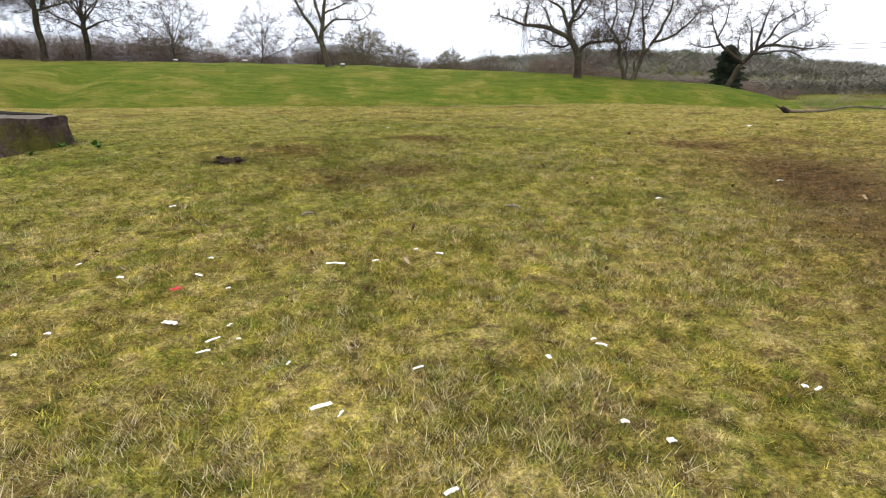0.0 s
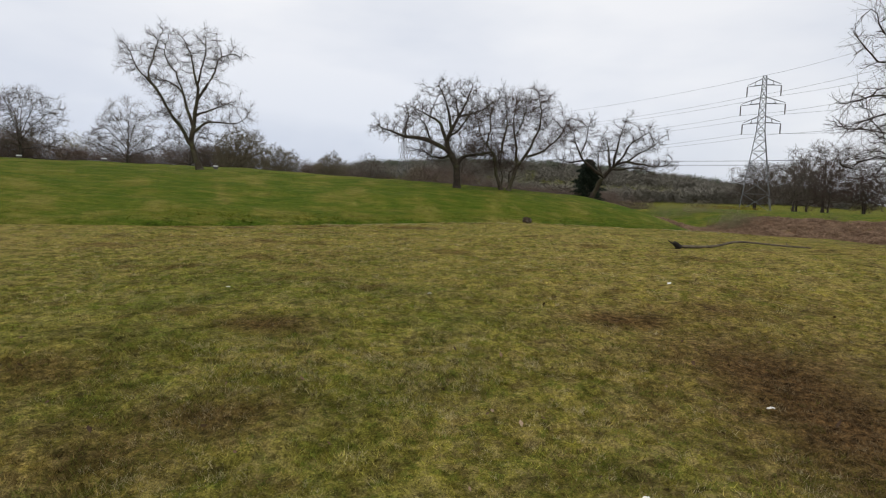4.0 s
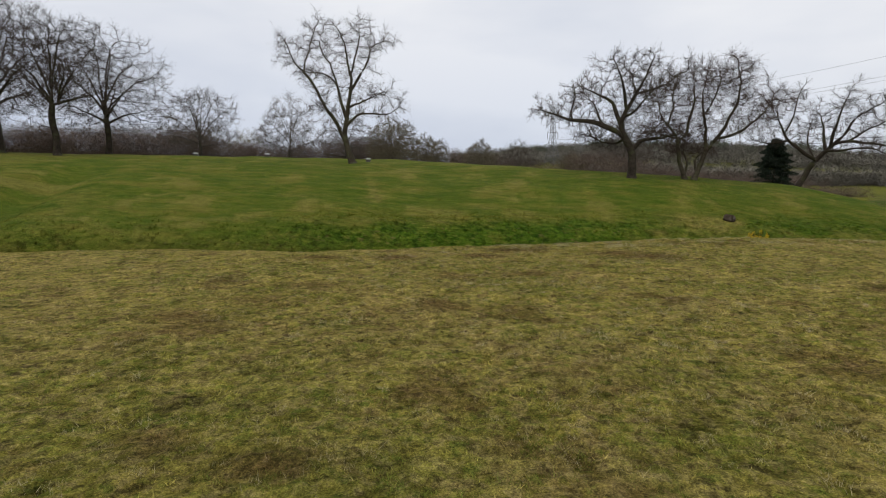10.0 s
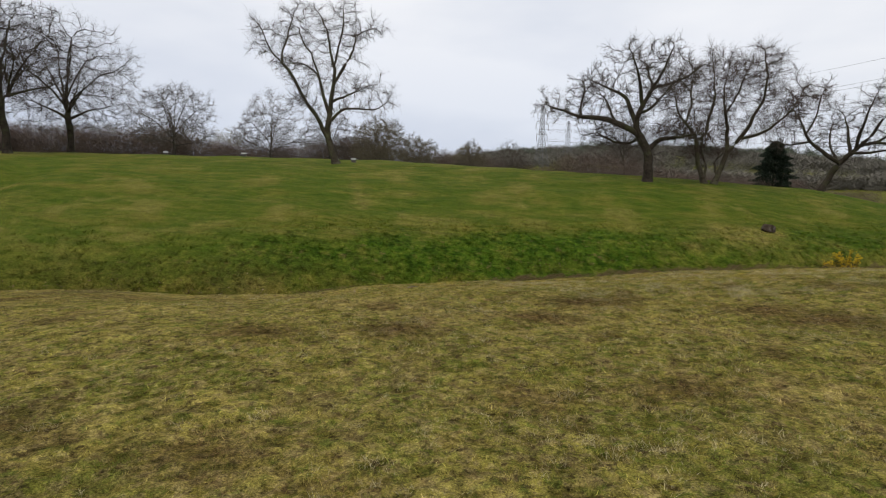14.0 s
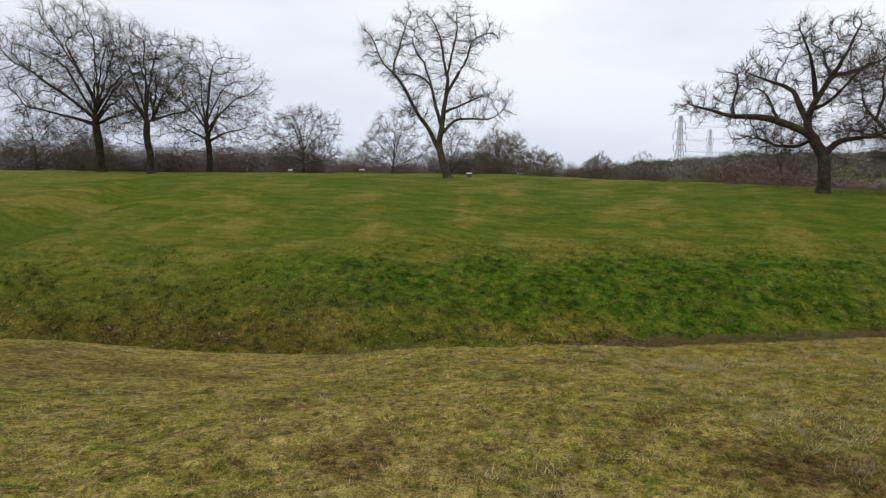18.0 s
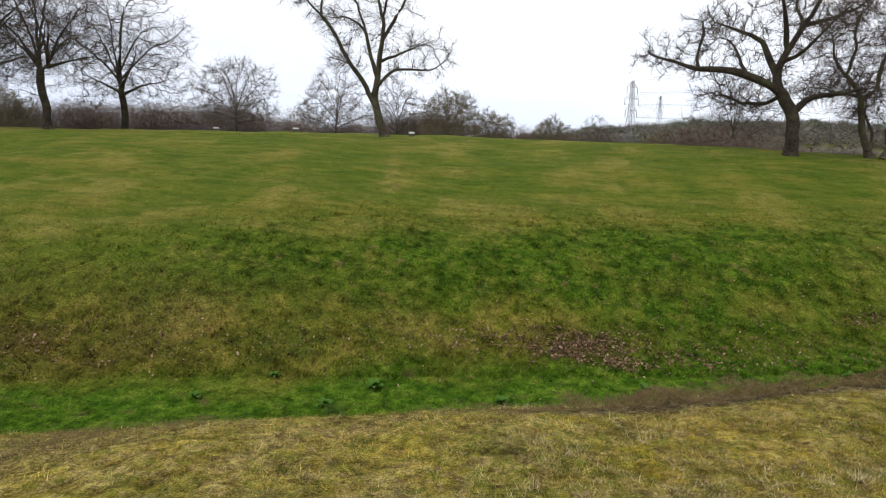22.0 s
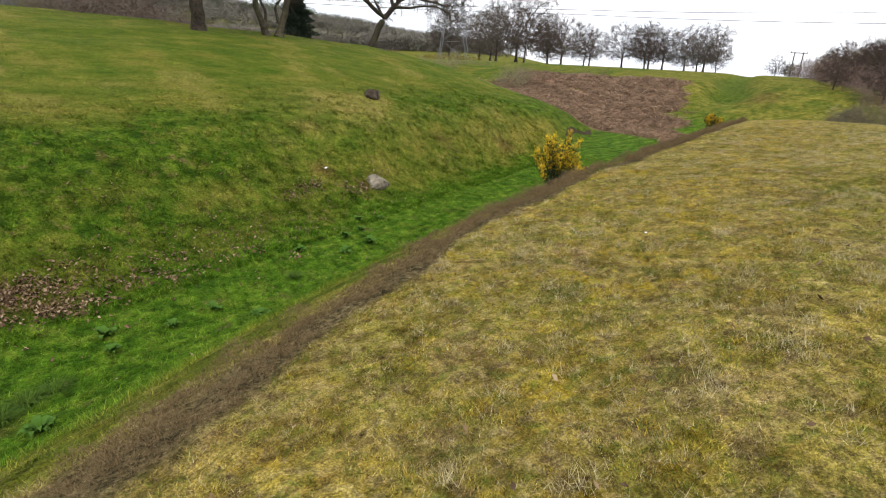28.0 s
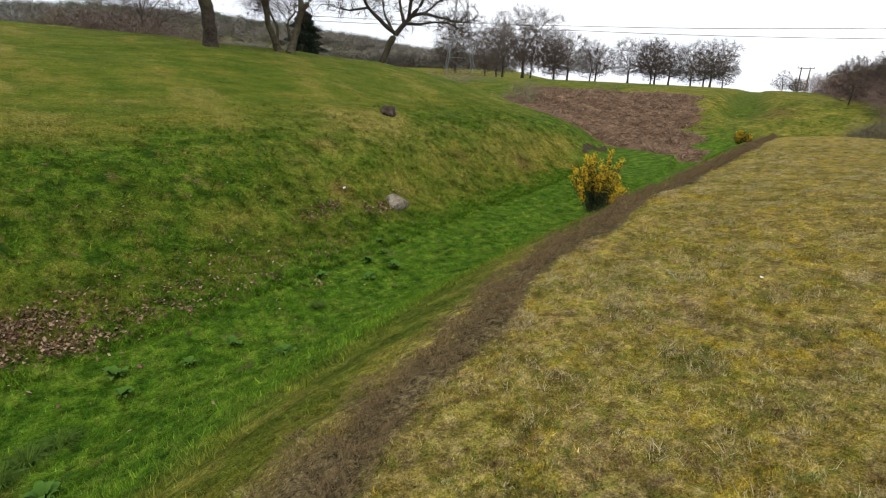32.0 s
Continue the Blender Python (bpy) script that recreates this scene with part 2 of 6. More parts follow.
    if blade:
        tint = n.attr("tint")
        col = n.mix(1.0, col, n.ramp(tint, (0.0, 0.38), (0.6, 1.15), (1.0, 2.1)), "MULTIPLY")
        kind = n.attr("kind")
        col = n.mix(n.ramp(kind, (0.22, 0.75), (0.26, 0.0)), col, n.mix(1.0, (0.095, 0.130, 0.02), n.ramp(tint, (0.0, 0.6), (1.0, 1.7)), "MULTIPLY"))
        cushion = n.math("MULTIPLY", n.ramp(kind, (0.80, 0.0), (0.81, 1.0), (0.87, 1.0), (0.875, 0.0)), n.ramp(n.attr("moss"), (0.15, 0.0), (0.4, 0.85)))
        col = n.mix(cushion, col, n.mix(1.0, (0.300, 0.205, 0.016), n.ramp(tint, (0.0, 0.6), (1.0, 1.6)), "MULTIPLY"))
        dry = n.math("MULTIPLY", n.ramp(kind, (0.88, 0.0), (0.91, 0.8)), n.math("SUBTRACT", 1.0, n.attr("lush")))
        col = n.mix(n.ramp(kind, (0.955, 0.0), (0.965, 0.85)), col, n.mix(1.0, (0.050, 0.038, 0.018), n.ramp(tint, (0.0, 0.5), (1.0, 1.9)), "MULTIPLY"))
        dry = n.math("MULTIPLY", dry, n.ramp(kind, (0.955, 1.0), (0.965, 0.0)))
        col = n.mix(dry, col, n.mix(1.0, (0.42, 0.365, 0.215), n.ramp(tint, (0.0, 0.7), (1.0, 1.4)), "MULTIPLY"))
        return n.mix(n.math("MULTIPLY", n.attr("russet"), 0.6), col, n.mix(1.0, (0.085, 0.050, 0.020), n.ramp(tint, (0.0, 0.4), (1.0, 2.0)), "MULTIPLY"))
    # fine noise darkens the sheet, painting in shade between the blades
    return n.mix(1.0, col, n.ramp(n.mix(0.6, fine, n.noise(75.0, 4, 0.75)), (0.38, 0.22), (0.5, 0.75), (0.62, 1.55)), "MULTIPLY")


def make_turf(blade):
    n = Nodes("grass_blades" if blade else "turf")
    if not blade:
        n.bump(n.mix(0.5, n.noise(9.0, 6, 0.7), n.noise(45.0, 4, 0.7)), 0.9, 0.06)
    return n.done(turf_colour(n, blade), 0.95, 0.03)


def plain(name, low, high, scale, rough=0.9, bump=0.0, spec=0.25, metal=0.0, second=None, amount=0.4):
    """Two tones of one surface in a coarse and a fine grain, with an optional stain."""
    n = Nodes(name)
    at = n.add("ShaderNodeTexCoord").outputs["Object"]
    f = n.mix(0.5, n.noise(scale, 5, 0.65, at), n.noise(scale * 6.3, 4, 0.6, at))
    col = n.ramp(f, (0.36, low), (0.64, high))
    if second:
        col = n.mix(n.math("MULTIPLY", n.ramp(n.noise(scale * 0.7, 5, 0.7, at), (0.5, 0.0), (0.62, 1.0)), amount), col, second)
    if bump:
        n.bump(n.noise(scale * 3.1, 6, 0.7, at), 0.8, bump)
    return n.done(col, rough, spec, metal)


def vary(name, dark, light, rough=0.8, spec=0.2, scale=30.0, patch=0.35):
    """Many small pieces in one mesh, each with a tone of its own."""
    n = Nodes(name)
    col = n.ramp(n.island(), (0.0, dark), (1.0, light))
    col = n.mix(patch, col, n.ramp(n.noise(scale, 3), (0.34, dark), (0.66, light)))
    return n.done(col, rough, spec)


TURF, BLADE = make_turf(False), make_turf(True)
BARK = plain("oak_bark", (0.016, 0.012, 0.009), (0.060, 0.048, 0.036), 1.4, 0.95, 0.03, 0.1, second=(0.075, 0.082, 0.035), amount=0.55)
BARK_PALE = plain("birch_bark", (0.022, 0.017, 0.012), (0.090, 0.076, 0.052), 1.2, 0.95, 0.03, 0.1, second=(0.10, 0.105, 0.05), amount=0.6)
TWIG = plain("twigs", (0.038, 0.030, 0.025), (0.095, 0.075, 0.062), 0.6, 0.95, 0, 0.1)
# lighter copies for distant trees: haze is painted into bark and twig colour
BARK_FAR = plain("hazed_bark", (0.030, 0.025, 0.021), (0.095, 0.080, 0.066), 1.2, 0.95, 0.02, 0.1, second=(0.10, 0.105, 0.055), amount=0.5)
TWIG_FAR = plain("hazed_twigs", (0.066, 0.054, 0.045), (0.135, 0.112, 0.092), 0.6, 0.95, 0, 0.1)
TWIG_RED = plain("birch_twigs", (0.046, 0.032, 0.027), (0.105, 0.074, 0.060), 0.5, 0.95, 0, 0.1)
TWIG_GREEN = plain("budding_twigs", (0.100, 0.083, 0.058), (0.190, 0.163, 0.108), 0.4, 0.95, 0, 0.1)
STEEL = plain("galvanised_steel", (0.13, 0.135, 0.14), (0.20, 0.205, 0.21), 0.8, 0.55, 0, 0.4, 0.3)
CABLE = plain("cable_aluminium", (0.06, 0.065, 0.07), (0.10, 0.105, 0.11), 0.2, 0.6, 0, 0.3, 0.2)
PORCELAIN = plain("insulator_glass", (0.10, 0.09, 0.09), (0.2, 0.18, 0.18), 3.0, 0.4)
NEEDLE = vary("pine_needles", (0.007, 0.013, 0.009), (0.024, 0.036, 0.020), 0.8)
# distance haze is painted into both hillside wood colours
WOODS = vary("hazed_woods", (0.135, 0.125, 0.108), (0.205, 0.190, 0.155), 0.95, 0.05, 0.16, 0.75)
WOODS_GREEN = vary("hazed_conifers", (0.090, 0.105, 0.075), (0.150, 0.170, 0.118), 0.95, 0.05, 0.16, 0.6)
SCRUB = vary("scrub_twigs", (0.088, 0.065, 0.053), (0.165, 0.125, 0.100), 0.95, 0.05, 0.35, 0.75)
SCRUB_OLIVE = vary("budding_scrub", (0.12, 0.105, 0.06), (0.27, 0.24, 0.14), 0.95, 0.1, 0.3)
BIRCHWOOD = vary("birch_wood", (0.105, 0.072, 0.062), (0.24, 0.172, 0.142), 0.95, 0.1, 0.2)
GORSE_FAR = vary("gorse_far", (0.03, 0.04, 0.012), (0.30, 0.22, 0.02), 0.9, 0.1, 3.0)


AX, AY = math.cos(radians(16)), math.sin(radians(16))  # the ditch runs along this line
OX, OY = 0.0, 25.9


def smooth(a, b, t):
    t = np.clip((np.asarray(t, float) - a) / (b - a), 0, 1)
    return t * t * (3 - 2 * t)


def curve(t, xs, ys):
    """A rounded line through a few knots."""
    t = np.asarray(t, float)
    return sum(np.interp(t + d, xs, ys) for d in (-0.9, -0.45, 0, 0.45, 0.9)) / 5


def ripple(x, y, size, seed):
    """Soft bumps between -1 and 1."""
    k, out = 6.2832 / size, 0
    for n in range(4):
        a = seed * 1.7 + n * 2.4
        out = out + np.sin(k * (0.8 + 0.23 * n) * (x * np.cos(a) + y * np.sin(a)) + 3.1 * n + seed)
    return out / 4


def along(x, y):
    return (x - OX) * AX + (y - OY) * AY


def across(x, y):
    u = along(x, y)
    return -(x - OX) * AY + (y - OY) * AX - 0.35 * np.sin(u / 7.0 + 0.6) - 0.25 * np.sin(u / 3.1)


def lip_at(u):
    """How far the ditch's lip lies from its straight line."""
    return 0.12 + 0.55 * smooth(1, -6, u) - 0.7 * smooth(12, 26, u)


def hummock(x, y):
    """Small tufts and hollows of the turf, -0.3 to 1."""
    return np.clip(0.8 * ripple(x, y, 0.37, 81) + 0.8 * ripple(x, y, 0.21, 83) + 0.3 * ripple(x, y, 0.9, 87), -0.5, 1.0)


def height(x, y):
    x, y = np.asarray(x, float), np.asarray(y, float)
    u, v = along(x, y), across(x, y)
    nv = v - lip_at(u)
    # the near field, a low swell that falls to the ditch's lip
    lip = -0.3 - 0.012 * np.clip(u - 4, 0, 20)
    swell = np.interp(nv, [-60, -28, -23.5, -21, -18.5, -12, -6, -4.4, -2.6, -1.2, 0, 0.9], [-0.3, 0.1, 0.28, 0.38, 0.6, 0.58, 0.55, 0.48, 0.2, -0.03, -0.16, -0.30])
    swell = swell + 0.06 * ripple(x, y, 9, 2) + 0.035 * ripple(x, y, 3.1, 5) + 0.03 * np.clip(x, -4, 12) * smooth(-9, -16, v) * 0.3
    sag = (0.15 * smooth(-7.6, -9.6, u) - 0.13 * np.exp(-((u + 5.6) / 1.8) ** 2)) * smooth(-7, -1.5, nv)
    swell, lip = swell + sag, lip + sag
    swell = swell - 0.5 * smooth(6, 22, u) * smooth(-1.0, -7, nv)
    close = smooth(9, 6, np.abs(x - 2.0)) * smooth(-2, -0.5, y) * smooth(36, 30, y)
    tuft = hummock(x, y) * close
    swell = swell + 0.020 * tuft
    near = np.where(nv < 0.9, swell - 0.012 * np.clip(u - 4, 0, 20) - 1.6 * smooth(12, 60, u), lip)
    # the ditch
    floor = -3.2 - 0.022 * np.clip(u, -60, 34)
    down = curve(nv, [0.5, 1.2, 2.3, 4.9], [0, 0.12, 0.42, 1.0])
    # the bank beyond it, which ends in the burn's valley
    crest = curve(u, [-60, -35, -10, 5, 24, 36, 43], [3.9, 3.55, 3.35, 3.2, 2.35, 1.6, 0.9])
    steep = 1 + 0.55 * smooth(2, 22, u)
    toe = 8.3 + 1.3 * smooth(4, 15, u)
    w = 8.3 + (v - toe) * steep
    up = curve(w, [8.3, 9.3, 10.5, 12, 14, 17, 20, 24, 30, 38, 46], [0, 0.05, 0.17, 0.33, 0.42, 0.5, 0.585, 0.72, 0.85, 0.97, 1.0])
    crest = crest + 0.05 * np.clip(v - 46, 0, 16) - 0.01 * np.clip(v - 66, 0, 60)
    up = up + 0.010 * np.exp(-((v - 14.0) / 1.0) ** 2) * smooth(-16, -10, u) * smooth(14, 8, u)
    fold = np.exp(-((u + 23.0) / 1.9) ** 2) * smooth(12, 16, v) * smooth(36, 26, v)
    ledge = 0.045 * ripple(u * 0.22, v, 2.7, 23) * smooth(14.5, 18, v) * smooth(44, 30, v)
    bank = floor + (crest - floor) * up - 1.0 * fold + ledge + (0.10 * ripple(x, y, 11, 3) + 0.04 * ripple(x, y, 4, 8)) * smooth(10, 16, v)
    z = np.where(nv < 5.8, near + (floor - near) * down, bank)
    z = z + 0.05 * tuft * smooth(1.4, 2.6, nv) * smooth(9, 7, v)
    # the valley and the plateau on its far side
    far = np.hypot(x, y - 24)
    base = -4.5 + 0.15 * ripple(x, y, 14, 4)
    plateau = -0.88 - 0.026 * np.clip(far - 108, 0, 400) - 1.2 * smooth(-12, -40, v)
    rise = smooth(41, 74, u + 0.15 * (v - 10))
    valley = base + (plateau - base) * rise - 1.8 * smooth(3.8, 0, np.abs(v - 3.3 - 0.05 * (u - 60))) * smooth(56, 70, u)
    cut = np.where(v < 5.2, smooth(26, 44, u), smooth(36, 56, u - 0.12 * np.clip(v - 12, 0, 60)))
    z = z + (valley - z) * cut
    r = u + 0.15 * (v - 10)
    z = z + 0.28 * (ripple(x, y, 3.4, 45) + 0.5 * ripple(x, y, 1.6, 46)) * smooth(44, 48, r) * smooth(70, 66, r) * smooth(4, 8, v) * smooth(27, 22, v)
    # a low ridge of woods far to the north-east, and scrubby land to the north-west
    z = z + 21 * np.exp(-(((x - 180) / 170) ** 2 + ((y - 470) / 90) ** 2)) + 6 * np.exp(-(((x + 190) / 130) ** 2 + ((y - 210) / 60) ** 2))
    # far land, nearly level
    out = smooth(160, 420, far)
    east = np.degrees(np.arctan2(x, y - 24))
    level = -3.0 - 0.028 * np.clip(far - 160, 0, 4000) * smooth(44, 56, east) * smooth(178, 130, east)
    level = level + (4.0 - level) * smooth(90, -120, x - 0.3 * y)
    level = level + 21 * np.exp(-(((x - 180) / 170) ** 2 + ((y - 470) / 90) ** 2)) + 6 * np.exp(-(((x + 190) / 130) ** 2 + ((y - 210) / 60) ** 2))
    return z + (level - z) * out



# ---- building helpers ----
def mesh_of(name, verts, faces, material, smooth_faces=False):
    m = bpy.data.meshes.new(name)
    verts, faces = np.asarray(verts, np.float32), np.asarray(faces, np.int32)
    k = faces.shape[1]
    m.vertices.add(len(verts))
    m.vertices.foreach_set("co", verts.ravel())
    m.loops.add(faces.size)
    m.loops.foreach_set("vertex_index", faces.ravel())
    m.polygons.add(len(faces))
    m.polygons.foreach_set("loop_start", np.arange(0, faces.size, k, dtype=np.int32))
    if smooth_faces:
        m.polygons.foreach_set("use_smooth", np.ones(len(faces), bool))
    else:
        m.polygons.foreach_set("use_smooth", np.zeros(len(faces), bool))
    m.update(calc_edges=True)
    m.materials.append(material)
    return m


def from_bm(name, bm, material, smooth_faces=False):
    m = bpy.data.meshes.new(name)
    bm.to_mesh(m)
    bm.free()
    m.materials.append(material)
    for p in m.polygons:
        p.use_smooth = smooth_faces
    return m


def part(name, data, parent, label=""):
    ob = new(name, data)
    ob.parent = parent
    if label:
        tagged(ob, label)
    return ob


def base(name, x, y, z, label, category, group="", turn=0.0):
    """A thing's own Empty, at its foot."""
    ob = new(name)
    ob.matrix_basis = pose(x, y, z, 0, 0, turn)
    return tagged(ob, label, category, group)


def tubes(paths, radii, sides):
    """Tapered round rods: paths (B, K, 3), radii (B, K). Gives vertices and quads."""
    paths, radii = np.asarray(paths, float), np.asarray(radii, float)
    b, k, _ = paths.shape
    t = np.gradient(paths, axis=1)
    t /= np.linalg.norm(t, axis=2, keepdims=True) + 1e-9
    ref = np.where(np.abs(t[..., 2:]) < 0.8, np.array([0, 0, 1.0]), np.array([1.0, 0, 0]))
    s = np.cross(t, ref)
    s /= np.linalg.norm(s, axis=2, keepdims=True) + 1e-9
    q = np.cross(t, s)
    a = np.arange(sides) * 2 * np.pi / sides
    ring = np.cos(a)[:, None] * s[:, :, None] + np.sin(a)[:, None] * q[:, :, None]
    v = paths[:, :, None] + ring * radii[:, :, None, None]
    i = np.arange(b * k * sides).reshape(b, k, sides)
    j = np.roll(i, -1, 2)
    f = np.stack([i[:, :-1], j[:, :-1], j[:, 1:], i[:, 1:]], -1).reshape(-1, 4)
    return v.reshape(-1, 3), f


def spikes_on(paths, radii):
    """Straight three-sided spikes along the first and last points of thin rods."""
    a, b, r = paths[:, 0], paths[:, -1], radii[:, :1]
    t = b - a
    t = t / (np.linalg.norm(t, axis=1, keepdims=True) + 1e-9)
    s = np.cross(t, np.where(np.abs(t[:, 2:]) < 0.8, np.array([0, 0, 1.0]), np.array([1.0, 0, 0])))
    s /= np.linalg.norm(s, axis=1, keepdims=True) + 1e-9
    q = np.cross(t, s)
    v = np.stack([a + r * s, a + r * (-0.5 * s + 0.87 * q), a + r * (-0.5 * s - 0.87 * q), b], 1).reshape(-1, 3)
    i = np.arange(len(a))[:, None] * 4
    return v, np.concatenate([i + np.array([0, 1, 3]), i + np.array([1, 2, 3]), i + np.array([2, 0, 3])])


def cut(piece):
    """Quads to triangles."""
    v, f = piece
    return v, np.concatenate([f[:, [0, 1, 2]], f[:, [0, 2, 3]]])


def joined(pieces):
    vs, fs, n = [], [], 0
    for v, f in pieces:
        vs.append(v)
        fs.append(f + n)
        n += len(v)
    return np.concatenate(vs), np.concatenate(fs)


def sprout(rng, paths, radii, count, start, spread, ratio, points, wiggle, lift, thin, limit=3.8, flat=0.0):
    """Side shoots of every rod: paths and radii of the next order."""
    b, k, _ = paths.shape
    length = np.linalg.norm(np.diff(paths, axis=1), axis=2).sum(1)
    t = start + (1 - start) * (np.arange(count) + rng.random((b, count))) / count
    f = t * (k - 1)
    i = np.clip(f.astype(int), 0, k - 2)
    w = (f - i)[..., None]
    row = np.arange(b)[:, None]
    foot = paths[row, i] * (1 - w) + paths[row, i + 1] * w
    rad = radii[row, i] * (1 - w[..., 0]) + radii[row, i + 1] * w[..., 0]
    ahead = paths[row, i + 1] - paths[row, i]
    ahead /= np.linalg.norm(ahead, axis=2, keepdims=True) + 1e-9
    side = rng.normal(size=(b, count, 3))
    side[..., 2] *= 1 - flat
    side -= (side * ahead).sum(2, keepdims=True) * ahead
    side /= np.linalg.norm(side, axis=2, keepdims=True) + 1e-9
    ang = np.radians(spread * (0.7 + 0.6 * rng.random((b, count, 1))))
    way = np.cos(ang) * ahead + np.sin(ang) * side
    size = length[:, None] * ratio * (1.08 - 0.45 * (t - start) / (1 - start + 1e-6)) * (0.65 + 0.6 * rng.random((b, count)))
    size = np.minimum(size, limit * (1.1 - 0.5 * t) * (0.8 + 0.4 * rng.random((b, count))))
    n = b * count
    foot, way, rad, size = foot.reshape(n, 3), way.reshape(n, 3), rad.reshape(n), size.reshape(n)
    out = np.empty((n, points, 3))
    out[:, 0] = foot
    step = size / (points - 1)
    for p in range(1, points):
        way = way + rng.normal(size=(n, 3)) * wiggle + np.array([0, 0, lift])
        way /= np.linalg.norm(way, axis=1, keepdims=True)
        out[:, p] = out[:, p - 1] + way * step[:, None]
    taper = np.linspace(1, 0.35, points)
    r = np.maximum(rad * thin, 0.004)[:, None] * taper
    return out, r


def crown_of(tall, bole, wide, side=0.0):
    """The outline that holds a standing tree's crown."""
    z = bole + 0.30 * (tall - bole)
    return (side * 0.3 * wide, 0, z, wide, tall - z, max(z - bole * 0.5, 1.0))


def limb_path(points, count):
    """A rounded line through a few guide points."""
    p = np.asarray(points, float)
    d = np.r_[0, np.cumsum(np.linalg.norm(np.diff(p, axis=0), axis=1))]
    t = np.linspace(0, d[-1], count)
    q = np.stack([np.interp(t, d, p[:, n]) for n in range(3)], 1)
    for _ in range(2):
        q[1:-1] = (q[:-2] + 2 * q[1:-1] + q[2:]) / 4
    return q


def dome_cloud(seed, dome, count):
    """Points that fill a crown's uneven dome."""
    g = np.random.default_rng(seed)
    d = g.normal(size=(count, 3))
    d /= np.linalg.norm(d, axis=1, keepdims=True)
    lump = 1 + 0.10 * np.sin(d[:, 0] * 5 + seed) + 0.09 * np.sin(d[:, 1] * 6 + 2 * seed) + 0.08 * np.sin(d[:, 2] * 7 + 3 * seed)
    d *= (g.random(count) ** 0.42 * lump)[:, None]
    return np.array(dome[:3]) + d * np.stack([np.full(count, dome[3])] * 2 + [np.where(d[:, 2] > 0, dome[4], dome[5])], -1)


def limb_cloud(seed, limbs, count, spread, start=0.3):
    """Points that cloud the outer stretches of drawn limbs."""
    g = np.random.default_rng(seed)
    paths = [limb_path(q, 40) for q, _, _ in limbs]
    size = np.array([np.linalg.norm(np.diff(p, axis=0), axis=1).sum() for p in paths])
    which = g.choice(len(paths), count, p=size / size.sum())
    t = start + (1 - start) * g.random(count) ** 0.7
    at = np.array(paths)[which, np.clip((t * 39).astype(int), 0, 39)]
    d = g.normal(size=(count, 3)) * spread * (0.5 + 0.6 * t[:, None])
    d[:, 2] = np.where(d[:, 2] < 0, 0.45 * d[:, 2], d[:, 2])
    p = at + d
    return p[p[:, 2] > 2.2]


def grow(rng, limbs, cloud, step, kill, reach, lift=0.06, crook=0.3):
    """Branches that grow towards a cloud of points: places, parents and the drawn limbs' radii."""
    place, parent, drawn = [], [], []
    for guide, r0, r1 in limbs:
        q = limb_path(guide, 12)
        ln = np.linalg.norm(np.diff(q, axis=0), axis=1).sum()
        n = max(4, int(ln / step))
        q = limb_path(guide, n)
        bend = np.cumsum(rng.normal(size=(n, 3)), axis=0)
        bend -= np.linspace(0, 1, n)[:, None] * bend[-1]
        q = q + bend * 0.11 * step
        r = r0 + (r1 - r0) * np.linspace(0, 1, n) ** 0.8
        last = -1
        if guide[0][2] < 0.2:
            r[0] *= 1.35
            r[1] *= 1.1
        else:
            old = np.array(place)
            last = int(np.argmin(((old - q[0]) ** 2).sum(1)))
            q = q + (old[last] - q[0]) * np.linspace(1, 0, n)[:, None]
            r = np.minimum(r, 0.85 * drawn[last])
            q, r = q[1:], r[1:]
        for k in range(len(q)):
            place.append(q[k])
            parent.append(last)
            drawn.append(r[k])
            last = len(place) - 1
    place, parent = np.array(place), np.array(parent)
    kids = np.bincount(parent[parent >= 0], minlength=len(place))
    gap = ((cloud[:, None] - place[None]) ** 2).sum(2)
    near, dist = gap.argmin(1), np.sqrt(gap.min(1))
    for _ in range(120):
        keep = dist > kill
        cloud, near, dist = cloud[keep], near[keep], dist[keep]
        act = (dist < reach) & (kids[near] < 4)
        if not act.any():
            break
        way = np.zeros((len(place), 3))
        np.add.at(way, near[act], (cloud[act] - place[near[act]]) / dist[act, None])
        src = np.unique(near[act])
        d = way[src] / (np.linalg.norm(way[src], axis=1, keepdims=True) + 1e-9)
        d = d + rng.normal(size=d.shape) * crook + np.array([0, 0, lift])
        d /= np.linalg.norm(d, axis=1, keepdims=True)
        fresh = place[src] + d * step * (0.8 + 0.4 * rng.random((len(src), 1)))
        first = len(place)
        kids[src] += 1
        place, parent, kids = np.concatenate([place, fresh]), np.r_[parent, src], np.r_[kids, np.zeros(len(src), int)]
        gap = np.sqrt(((cloud[:, None] - fresh[None]) ** 2).sum(2))
        best, closer = gap.argmin(1), gap.min(1)
        hit = closer < dist
        near = np.where(hit, first + best, near)
        dist = np.where(hit, closer, dist)
    return place, parent, np.array(drawn)


